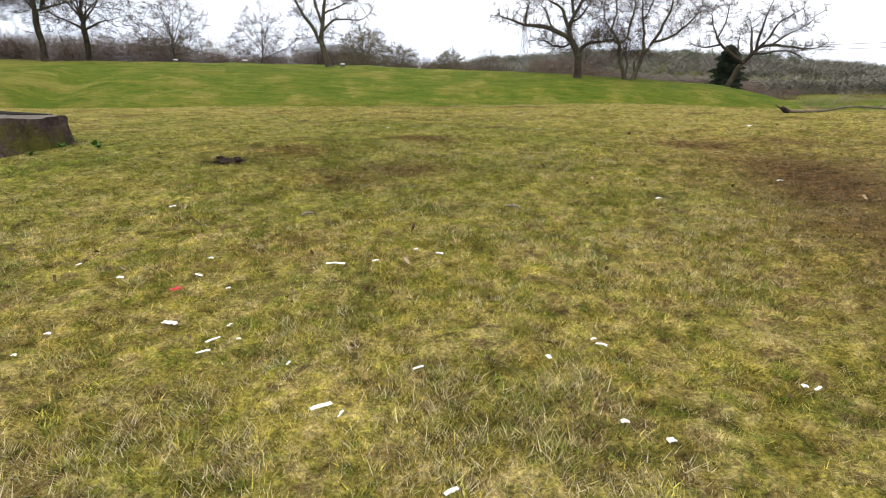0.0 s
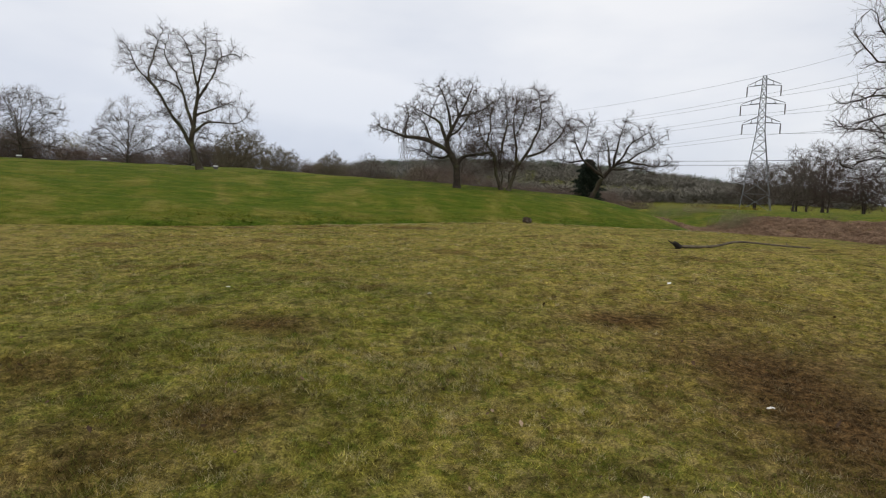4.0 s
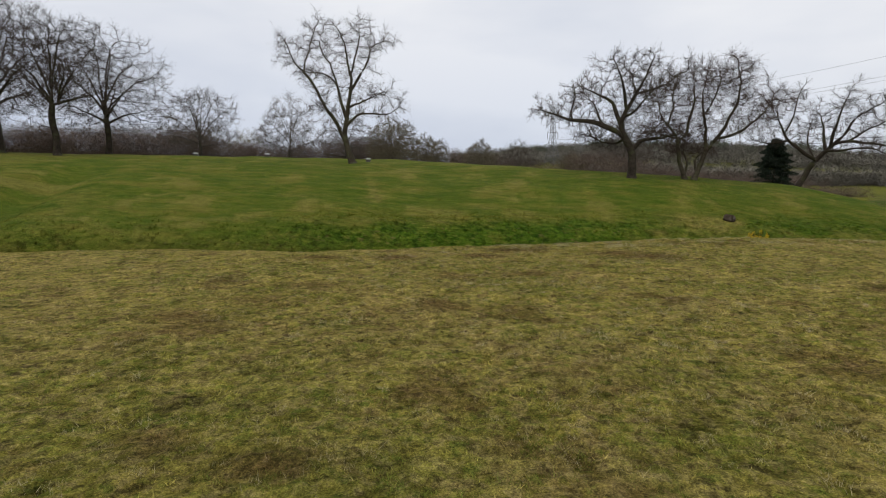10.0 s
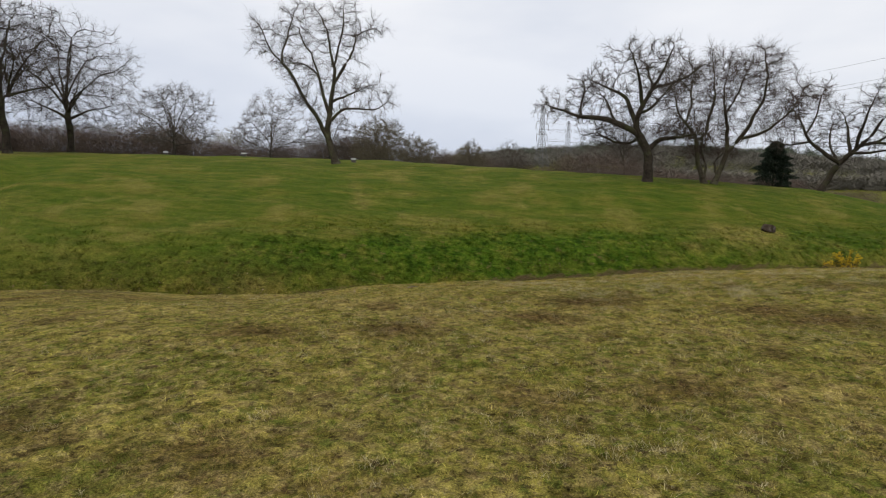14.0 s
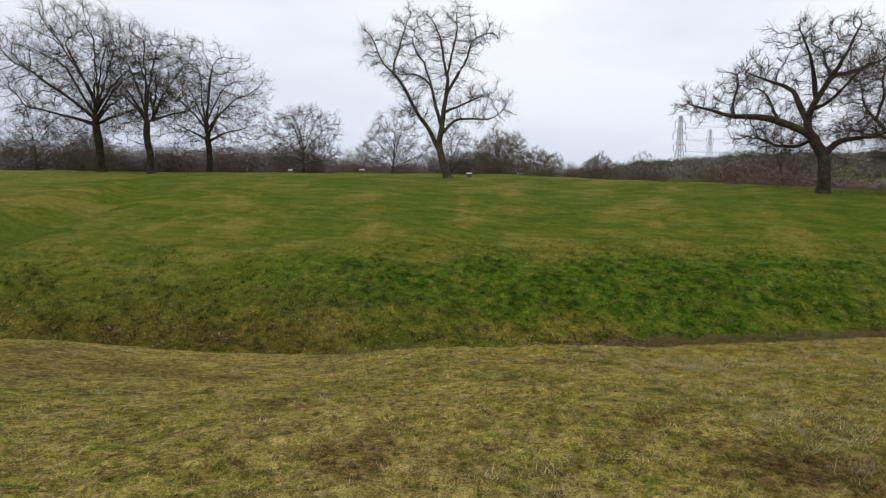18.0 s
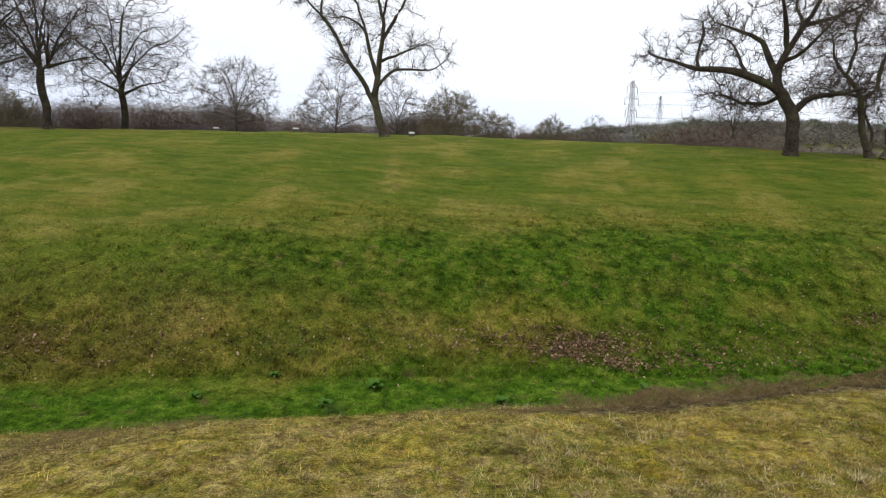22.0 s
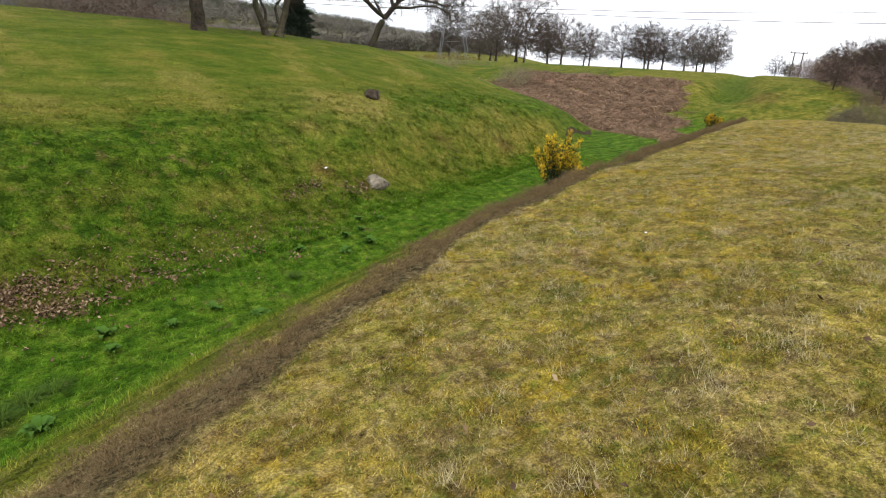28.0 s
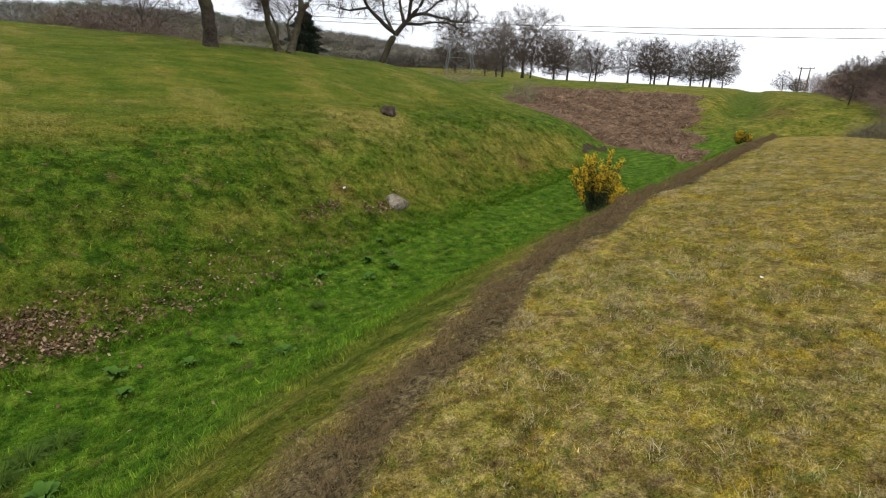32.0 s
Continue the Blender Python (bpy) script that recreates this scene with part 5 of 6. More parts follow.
stump(-5.42, 5.95, 0.76, 0.41)

# the scrape: a level disc of dark earth, the hole's shade in its colour
n = 30
a = np.arange(n) * 2 * np.pi / n
rows = []
for k in (1.0, 0.8, 0.55, 0.3, 0.05):
    r = k * (1 + 0.18 * np.sin(3 * a + 1) + 0.1 * np.sin(5 * a))
    x, y = -2.36 + 0.11 * r * np.cos(a), 5.15 + 0.08 * r * np.sin(a)
    rows.append(np.stack([x, y, height(x, y) + 0.010 - 0.004 * (1 - k) + 0.006 * np.sin(7 * a + 9 * k)], -1))
v = np.concatenate(rows)
i = np.arange(len(v)).reshape(-1, n)
j = np.roll(i, -1, 1)
tagged(new("animal_scrape", mesh_of("animal_scrape", v, np.stack([i[:-1], j[:-1], j[1:], i[1:]], -1).reshape(-1, 4), SOIL, True)), "small dug hole of bare dark earth, its shade painted on level turf", "hole")

for k in range(4):
    t, r = k * 2.4, 0.5 + 0.5 * ((k * 7) % 5) / 5
    x, y = -2.36 + 0.2 * r * math.cos(t), 5.15 + 0.15 * r * math.sin(t)
    clod = tagged(new("clod", from_bm("clod", lump(k + 20, (0.032 + 0.01 * (k % 3), 0.03, 0.022), 2, 0.5), SOIL, True)), "crumbled clod of dark earth beside the hole", "soil", "clods of earth")
    clod.matrix_basis = pose(x, y, ground_z(x, y) + 0.015, 0, 0, k * 50)

# fallen branch
branch = base("fallen_branch", 7.55, 12.8, ground_z(7.55, 12.8), "fallen bare branch with a blackened broken end in the grass", "branch")


def lying(points, r0, r1, lift=0.03):
    p = limb_path([(x - 7.55, y - 12.8, ground_z(x, y) - ground_z(7.55, 12.8) + z + lift) for x, y, z in points], 18)
    return tubes(p[None], np.linspace(r0, r1, 18)[None], 7)


part("stem", mesh_of("stem", *lying([(7.55, 12.8, 0.02), (7.95, 12.6, 0.0), (8.45, 12.66, 0.02), (8.85, 12.8, 0.10), (9.1, 12.82, 0.11), (9.5, 12.7, 0.07), (9.95, 12.4, 0.02), (10.3, 12.15, 0.0)], 0.034, 0.016), WOOD_FALLEN, True), branch)
part("fork", mesh_of("fork", *lying([(9.95, 12.4, 0.01), (10.0, 12.5, 0.05), (10.02, 12.56, 0.10)], 0.018, 0.006), WOOD_FALLEN, True), branch)
part("broken_end", from_bm("broken_end", lump(5, (0.15, 0.08, 0.07), 3, 0.6), TAR, True), branch, "blackened knotty broken end").matrix_basis = pose(-0.02, 0, 0.05, 0, 25, 20)
part("spur", mesh_of("spur", *lying([(7.50, 12.8, 0.04), (7.40, 12.85, 0.10), (7.33, 12.9, 0.16)], 0.028, 0.006), TAR, True), branch, "dark pointed spur")


# litter: torn scraps
def scrap(x, y, long, wide, turn, material, label, seed):
    g = np.random.default_rng(seed)
    nx, ny = 6, 3
    t, s = np.meshgrid(np.linspace(-0.5, 0.5, nx), np.linspace(-0.5, 0.5, ny), indexing="ij")
    px = t * long + g.normal(size=t.shape) * long * 0.03
    py = s * wide * (1 - 0.5 * np.abs(t) * g.random()) + g.normal(size=t.shape) * wide * 0.08
    pz = 0.006 + 0.10 * wide * np.sin(t * 5 + g.random() * 3) + g.normal(size=t.shape) * wide * 0.06
    top = np.stack([px, py, pz], -1).reshape(-1, 3)
    low = top - np.array([0, 0, 0.003])
    i = np.arange(nx * ny).reshape(nx, ny)
    q = np.stack([i[:-1, :-1], i[1:, :-1], i[1:, 1:], i[:-1, 1:]], -1).reshape(-1, 4)
    rim = list(i[:, 0]) + list(i[-1, 1:]) + list(i[-2::-1, -1]) + list(i[0, -2:0:-1])
    side = [(rim[k], rim[k - 1], rim[k - 1] + nx * ny, rim[k] + nx * ny) for k in range(len(rim))]
    f = np.concatenate([q, q[:, ::-1] + nx * ny, np.array(side)])
    ob = new("scrap", mesh_of("scrap", np.concatenate([top, low]), f, material))
    ob.matrix_basis = pose(x, y, ground_z(x, y) + 0.024, 0, 0, turn)
    tagged(ob, label, "litter", "scraps of litter")


W = "torn white scrap of litter lying in the grass"
bits = [(-0.5, 1.0, 0.085, 0.022, 38), (-0.43, 0.96, 0.04, 0.008, 75), (0.28, 1.31, 0.03, 0.018, 110), (0.45, 0.91, 0.028, 0.02, 10), (0.57, 0.85, 0.03, 0.022, 20), (-1.32, 1.68, 0.085, 0.03, -15), (-1.05, 1.39, 0.055, 0.018, 30),
        (-1.06, 1.51, 0.075, 0.014, 55), (-0.71, 2.32, 0.11, 0.02, 0), (-0.15, 2.5, 0.045, 0.025, 5), (-1.83, 2.2, 0.04, 0.022, 10), (-2.18, 2.4, 0.035, 0.02, 40), (-1.43, 2.24, 0.06, 0.015, -30), (-1.45, 2.46, 0.03, 0.02, 10),
        (-1.2, 2.05, 0.025, 0.02, 0), (0.49, 1.49, 0.025, 0.012, 15), (0.51, 1.44, 0.05, 0.014, -20), (1.15, 1.17, 0.022, 0.018, 0), (1.19, 1.16, 0.04, 0.012, 30), (-0.2, 1.23, 0.05, 0.01, 40), (-0.5, 2.36, 0.04, 0.02, 10),
        (-0.29, 2.55, 0.025, 0.02, 0), (-2.16, 3.51, 0.05, 0.03, 10), (1.6, 3.95, 0.06, 0.03, 10), (-0.69, 1.3, 0.03, 0.008, 80), (-0.95, 1.5, 0.02, 0.012, 0), (-1.04, 1.64, 0.03, 0.01, 70), (-0.08, 0.62, 0.05, 0.015, 35),
        (-1.75, 1.33, 0.02, 0.015, 0), (-1.76, 1.53, 0.03, 0.018, 0), (4.44, 8.27, 0.10, 0.05, 50), (3.1, 4.9, 0.07, 0.03, 10), (3.9, 4.1, 0.08, 0.03, 30), (-1.1, 8.6, 0.05, 0.02, 0), (1.2, 7.9, 0.07, 0.015, 40)]
for k, (x, y, a, b, c) in enumerate(bits):
    scrap(x, y, a * 0.88, b * 0.85, c, PAPER, W, k)
scrap(-1.46, 2.04, 0.06, 0.04, 10, RED, "crumpled red scrap of litter in the grass", 91)
scrap(9.57, 40.24, 0.16, 0.09, 20, PAPER, "white scrap of litter on the green bank", 92)
scrap(4.42, 26.02, 0.04, 0.024, 20, PAPER, "white scrap of litter on the mossy edge", 93)

# a short grey stick and bits of dead wood
for k, (x, y, ln, tn, lab) in enumerate([(0.38, 3.62, 0.13, -40, "short grey stick lying in the grass"), (-1.1, 3.3, 0.09, 30, "short grey twig lying in the grass"), (-2.8, 23.6, 0.2, 15, "dark twig on the ditch's edge")]):
    p = np.array([[(-ln / 2, 0, 0.015), (0, 0.01, 0.03), (ln / 2, 0, 0.02)]])
    ob = new("stick", mesh_of("stick", *tubes(p, np.array([[0.009, 0.011, 0.005]]), 6), WOOD_DEAD, True))
    ob.matrix_basis = pose(x, y, ground_z(x, y) + 0.015, 0, 0, tn)
    tagged(ob, lab, "stick", "loose sticks")


# low marker blocks on the far crest
def marker(x, y, wide):
    ob = base("marker_block", x, y, ground_z(x, y) - 0.05, "low concrete marker block with a white top on the bank", "marker", "marker blocks", 15)
    bm = bmesh.new()
    bmesh.ops.create_cube(bm, size=1)
    bmesh.ops.scale(bm, verts=bm.verts, vec=(wide, wide * 0.6, 0.34))
    bmesh.ops.translate(bm, verts=bm.verts, vec=(0, 0, 0.17))
    bmesh.ops.bevel(bm, geom=list(bm.edges), offset=0.03, segments=2, affect="EDGES")
    part("body", from_bm("body", bm, CONCRETE), ob)
    bm = bmesh.new()
    bmesh.ops.create_cube(bm, size=1)
    bmesh.ops.scale(bm, verts=bm.verts, vec=(wide * 1.08, wide * 0.68, 0.14))
    bmesh.ops.translate(bm, verts=bm.verts, vec=(0, 0, 0.412))
    bmesh.ops.bevel(bm, geom=list(bm.edges), offset=0.03, segments=2, affect="EDGES")
    part("cap", from_bm("cap", bm, WHITE), ob, "white painted cap")


for x, y, w in ((-38.25, 81.42, 0.5), (-28.48, 81.08, 0.55), (-13.86, 74.41, 0.5)):
    marker(x, y, w)


# twin wooden poles with a crossbar on the far hill
def twin_pole(x, y, tall):
    ob = base("twin_pole", x, y, ground_z(x, y) - 0.3, "pair of dark wooden line poles with a crossbar", "pole", turn=-74)
    for s in (-1, 1):
        part("pole", mesh_of("pole", *tubes(np.array([[(s * 1.1, 0, 0), (s * 1.1, 0, tall * 0.5), (s * 1.1, 0, tall)]]), np.array([[0.2, 0.17, 0.14]]), 8), BARK_POLE, True), ob)
    part("crossbar", mesh_of("crossbar", *tubes(np.array([[(-2.2, 0, tall - 0.3), (0, 0, tall - 0.3), (2.2, 0, tall - 0.3)]]), np.full((1, 3), 0.12), 6), BARK_POLE), ob)
    for s in (-2, 0, 2):
        part("insulator", mesh_of("insulator", *tubes(np.array([[(s, 0, tall - 0.2), (s, 0, tall + 0.2)]]), np.array([[0.09, 0.06]]), 6), PORCELAIN), ob)


twin_pole(193.4, 79.3, 7.4)


# gorse
def gorse(x, y, wide, tall, seed, label, stems=46):
    g = np.random.default_rng(seed)
    ob = base("gorse_bush", x, y, ground_z(x, y) - 0.05, label, "shrub", "gorse bushes")
    a = g.random(stems) * 6.283
    out = np.sqrt(g.random(stems)) * wide * 0.5
    rise = tall * (0.42 + 0.66 * g.random(stems)) * (1.05 - 0.35 * (out / (wide * 0.5)) ** 2)
    paths = np.stack([np.stack([np.cos(a) * out * f ** 0.9 + g.normal(size=stems) * 0.03 * f, np.sin(a) * out * f ** 0.9 + g.normal(size=stems) * 0.03 * f, rise * f], -1) for f in (0, 0.25, 0.5, 0.75, 1.0)], 1)
    part("stems", mesh_of("stems", *tubes(paths, np.linspace(0.016, 0.004, 5)[None] * np.ones((stems, 1)), 4), BARK), ob)

    def spikes(count, lo, hi, size, spread, width):
        k = g.integers(0, stems, count)
        f = lo + (hi - lo) * g.random(count)
        q = f * 4
        i = np.clip(q.astype(int), 0, 3)
        w = (q - i)[:, None]
        p = paths[k, i] * (1 - w) + paths[k, i + 1] * w + g.normal(size=(count, 3)) * spread
        d = g.normal(size=(count, 3)) + np.array([0, 0, 0.6])
        d *= size / np.linalg.norm(d, axis=1, keepdims=True)
        s = np.cross(d, g.normal(size=(count, 3)))
        s *= width / np.linalg.norm(s, axis=1, keepdims=True)
        v = np.stack([p - s, p + s, p + d], 1).reshape(-1, 3)
        return v, np.arange(count * 3).reshape(-1, 3)

    part("foliage", mesh_of("foliage", *spikes(9000, 0.1, 0.95, 0.07, 0.045, 0.010), GORSE), ob, "dark green spiny foliage")
    part("blossom", mesh_of("blossom", *spikes(7500, 0.55, 1.03, 0.034, 0.03, 0.014), BLOSSOM), ob, "bright yellow flowers")


gorse(10.75, 31.55, 1.45, 1.6, 81, "gorse bush in yellow flower on the ditch's edge")
gorse(24.1, 33.3, 0.8, 0.5, 82, "small gorse bush in yellow flower beyond the mossy ridge", 26)


# docks in the ditch
def dock_leaf():
    n, v = 7, []
    for k in range(n):
        f = k / (n - 1)
        w = 0.070 * math.sin(math.pi * min(1, 0.12 + 0.88 * f)) ** 0.7 * (1 - 0.35 * f)
        x, z = 0.03 + 0.24 * f, 0.02 + 0.13 * math.sin(f * 2.4)
        v += [(x, -w, z + 0.012 * math.sin(9 * f)), (x, 0, z - 0.012), (x, w, z + 0.012 * math.cos(9 * f))]
    f = [(3 * k + s, 3 * k + 3 + s, 3 * k + 4 + s, 3 * k + 1 + s) for k in range(n - 1) for s in (0, 1)]
    return mesh_of("leaf", v, f, DOCK, True)


DOCK_LEAF = dock_leaf()


def dock(x, y, size, seed):
    g = random.Random(seed)
    ob = base("dock_plant", x, y, ground_z(x, y), "dock plant, a rosette of broad green leaves in the grass", "plant", "dock plants", g.random() * 360)
    ob.scale = (size,) * 3
    for k in range(g.randint(17, 22)):
        leaf = part("leaf", DOCK_LEAF, ob)
        q = 0.7 + 0.6 * g.random()
        leaf.matrix_basis = pose(0, 0, 0, 0, 10 - 36 * g.random(), k * 137.5) @ Matrix.Diagonal((q, q * (0.8 + 0.5 * g.random()), q, 1))


for k, (x, y) in enumerate([(2.9, 33.77), (1.0, 33.84), (2.02, 33.54), (3.3, 32.6), (-4.82, 32.53), (0.95, 33.2), (-2.05, 32.52), (-5.5, 31.53), (-8.15, 31.24), (6.9, 35.2), (7.6, 36.2), (8.4, 36.6), (8.9, 37.4), (7.9, 35.4), (9.6, 37.2), (6.0, 35.9), (-0.4, 31.0), (-7.0, 32.4)]):
    dock(x, y, 0.62 + 0.14 * math.sin(k * 2.1), k)
for k, (x, y) in enumerate([(-4.45, 5.75), (-4.2, 5.95), (-4.6, 5.45), (-4.0, 5.7), (-4.9, 5.2), (-5.2, 5.05)]):
    dock(x, y, 0.21 + 0.04 * math.sin(k * 1.7), 40 + k)


# dead oak leaves blown against the bank's foot
def litter_of(name, label, groups, material, seed, size):
    g = np.random.default_rng(seed)
    pos = []
    for x, y, sx, sy, turn, count in groups:
        c, s = math.cos(radians(turn)), math.sin(radians(turn))
        p = g.normal(size=(count, 2)) * (sx, sy)
        pos.append(np.stack([x + p[:, 0] * c - p[:, 1] * s, y + p[:, 0] * s + p[:, 1] * c], -1))
    p = np.concatenate(pos)
    p = p[g.random(len(p)) < 0.25 + 0.75 * smooth(-0.1, 0.35, ripple(p[:, 0], p[:, 1], 0.9, seed) + 0.5 * ripple(p[:, 0], p[:, 1], 0.37, seed + 3))]
    n = len(p)
    z = height(p[:, 0], p[:, 1]) + 0.03 + 0.035 * g.random(n)
    c = np.column_stack([p, z])
    a, sz = g.random(n) * 6.283, size * (0.6 + 0.8 * g.random(n))
    d = np.stack([np.cos(a), np.sin(a), 0.5 * g.normal(size=n)], -1) * sz[:, None]
    e = np.stack([-np.sin(a), np.cos(a), 0.6 * g.normal(size=n)], -1) * sz[:, None] * 0.55
    up = np.array([0, 0, 1.0]) * (sz * 0.35)[:, None]
    v = np.stack([c - d, c - e + up * g.random((n, 1)), c + d * 0.9 + up * 0.4, c + e + up * g.random((n, 1))], 1).reshape(-1, 3)
    i = np.arange(n)[:, None] * 4
    f = np.concatenate([i + np.array([0, 1, 2]), i + np.array([0, 2, 3])])
    tagged(new(name, mesh_of(name, v, f, material)), label, "leaves", kind="stuff")


litter_of("dead_leaves", "drift of dead brown oak leaves at the bank's foot", [(-0.6, 35.6, 0.7, 0.30, 16, 3800), (0.5, 35.3, 0.5, 0.25, 10, 1100), (0.9, 36.2, 0.8, 0.3, 16, 350), (-2.4, 35.2, 0.8, 0.25, 16, 420), (-4.3, 34.6, 1.2, 0.3, 16, 350), (-7.5, 33.4, 1.8, 0.35, 16, 380), (-10.3, 32.4, 1.5, 0.4, 16, 300),
    (-13.0, 32.0, 1.6, 0.5, 16, 900), (-16.3, 31.1, 1.2, 0.5, 16, 500), (-19.5, 30.5, 2.0, 0.6, 16, 500), (3.2, 36.2, 1.1, 0.35, 20, 420), (5.2, 37.4, 0.9, 0.35, 25, 220), (7.9, 39.2, 0.35, 0.2, 20, 200), (8.6, 39.5, 0.25, 0.15, 20, 130), (10.6, 39.6, 0.3, 0.22, 20, 220), (12.0, 40.4, 0.3, 0.2, 20, 110),
    (16.5, 41.5, 0.8, 0.3, 20, 160), (7.4, 39.1, 0.35, 0.16, 20, 150), (8.5, 39.4, 0.35, 0.16, 20, 170), (4.6, 37.4, 0.25, 0.15, 20, 90), (2.9, 35.6, 0.3, 0.18, 20, 110), (2.1, 35.9, 0.4, 0.2, 20, 160), (3.3, 36.6, 0.4, 0.25, 20, 110), (4.9, 36.5, 0.45, 0.2, 20, 120), (7.4, 37.5, 0.5, 0.2, 20, 90), (5.8, 35.6, 0.3, 0.2, 20, 50), (10.0, 39.4, 0.3, 0.25, 20, 200), (2.4, 38.6, 0.4, 0.2, 20, 70), (1.0, 35.3, 0.4, 0.2, 20, 90), (0.5, 36.0, 0.6, 0.25, 20, 300), (5.0, 38.2, 3.5, 1.3, 20, 420),
    (-5.0, 34.0, 9.0, 0.9, 16, 700), (2.0, 34.2, 4.0, 1.2, 16, 220), (0.0, 35.8, 6.0, 0.7, 16, 900)], LEAF, 5, 0.034)
litter_of("dead_leaves", "scattered dead leaves and wood chips in the field", [(0.0, 2.5, 2.2, 1.6, 0, 260), (4.0, 5.0, 2.0, 1.5, 0, 140), (-2.8, 23.6, 0.5, 0.12, 10, 60), (3.0, 25.0, 3.0, 1.2, 16, 160)], LEAF, 6, 0.02)
# dead bracken on the valley's far side
g = np.random.default_rng(91)
n = 330000
u, v = 38 + 40 * g.random(n), 3 + 50 * g.random(n)
x, y = OX + u * AX - v * AY, OY + u * AY + v * AX
keep = g.random(n) < zones(x, y)["fern"]
x, y = x[keep], y[keep]
n = len(x)
c = np.stack([x, y, height(x, y)], -1)
rise = (0.08 + 0.34 * g.random(n)) * (1 + 0.6 * ripple(x, y, 4, 3) + 0.4 * ripple(x, y, 1.7, 5))
d = np.stack([g.normal(size=n) * 0.2, g.normal(size=n) * 0.2, rise], -1)
s = np.stack([g.normal(size=n), g.normal(size=n), 0.3 * g.normal(size=n)], -1)
s *= (0.010 + 0.022 * g.random(n))[:, None] / np.linalg.norm(s, axis=1, keepdims=True)
mid = c + d * 0.6 + s * 0.3
tip = c + d * np.array([1.5, 1.5, 0.75])
vv = np.stack([c, mid - s, tip, mid + s], 1).reshape(-1, 3)
i = np.arange(n)[:, None] * 4
tagged(new("bracken", mesh_of("bracken", vv, np.concatenate([i + np.array([0, 1, 2]), i + np.array([0, 2, 3])]), FROND)), "collapsed red-brown dead bracken on the valley slope", "bracken", kind="stuff")

# muddy cuts of the burn in the valley's grass
STREAM_BED = plain("wet_mud", (0.020, 0.015, 0.009), (0.065, 0.050, 0.030), 2.0, 0.98, 0.02, 0.05)
BURN_A = [(30.6, 44.9), (33.0, 46.1), (34.6, 45.9), (37.0, 47.2)]
for k, (cuts, half, label) in enumerate([(BURN_A, 0.26, "dark muddy cut bank of a small burn in the grass")]):
    p = limb_path([(x, y, 0) for x, y in cuts], 18)
    d = np.gradient(p[:, :2], axis=0)
    d /= np.linalg.norm(d, axis=1, keepdims=True)
    rows = []
    for s in (-1, -0.35, 0.35, 1):
        w = half * s * (1 + 0.35 * np.sin(np.arange(18) * 1.9 + s + k)) * np.sin(np.linspace(0.25, 2.9, 18))
        x, y = p[:, 0] - d[:, 1] * w, p[:, 1] + d[:, 0] * w
        rows.append(np.stack([x, y, height(x, y) + 0.05 - 0.03 * (abs(s) < 0.5)], -1))
    v = np.stack(rows, 1).reshape(-1, 3)
    i = np.arange(len(v)).reshape(-1, 4)
    f = np.stack([i[:-1, :-1], i[:-1, 1:], i[1:, 1:], i[1:, :-1]], -1).reshape(-1, 4)
    tagged(new("stream_bank", mesh_of("stream_bank", v, f, STREAM_BED, True)), label, "mud", kind="structure")


# coarse tufts of sedge in the ditch
SEDGE = vary("sedge_blade", (0.022, 0.052, 0.008), (0.085, 0.135, 0.022), 0.9, 0.05, 30)


def sedge(x, y, tall, wide, count, seed):
    g = np.random.default_rng(seed)
    a = g.random(count) * 6.283
    r = np.sqrt(g.random(count)) * wide * 0.35
    foot = np.stack([np.cos(a) * r, np.sin(a) * r, np.full(count, -0.02)], -1)
    out = np.stack([np.cos(a), np.sin(a), 0 * a], -1) * (wide * (0.3 + 0.5 * g.random(count)))[:, None]
    h = tall * (0.55 + 0.5 * g.random(count))
    up = np.array([0, 0, 1.0])
    mid = foot + out * 0.45 + up * (h * 0.75)[:, None]
    tip = foot + out * 1.2 + up * (h * (0.6 + 0.4 * g.random(count)))[:, None]
    b = a + 1.57
    s = np.stack([np.cos(b), np.sin(b), 0 * b], -1) * 0.006
    v = np.stack([foot - s, foot + s, mid + s * 0.8, mid - s * 0.8, tip], 1).reshape(-1, 3)
    i = np.arange(count)[:, None] * 5
    f = np.concatenate([i + np.array([0, 1, 2]), i + np.array([0, 2, 3]), i + np.array([3, 2, 4])])
    ob = tagged(new("sedge_tuft", mesh_of("sedge_tuft", v, f, SEDGE)), "coarse dark green sedge tuft in the ditch grass", "plant", "sedge tufts")
    ob.matrix_basis = pose(x, y, ground_z(x, y), 0, 0, seed * 40)


for k, (x, y, h, w) in enumerate([(-1.4, 30.8, 0.26, 0.34), (-1.15, 30.9, 0.2, 0.3), (-0.4, 32.3, 0.22, 0.36), (0.0, 32.5, 0.18, 0.3), (-0.7, 32.0, 0.2, 0.3), (-3.6, 31.6, 0.18, 0.3), (-5.2, 31.2, 0.2, 0.28), (5.0, 34.4, 0.16, 0.24)]):
    sedge(x, y, h, w, 130, k + 1)



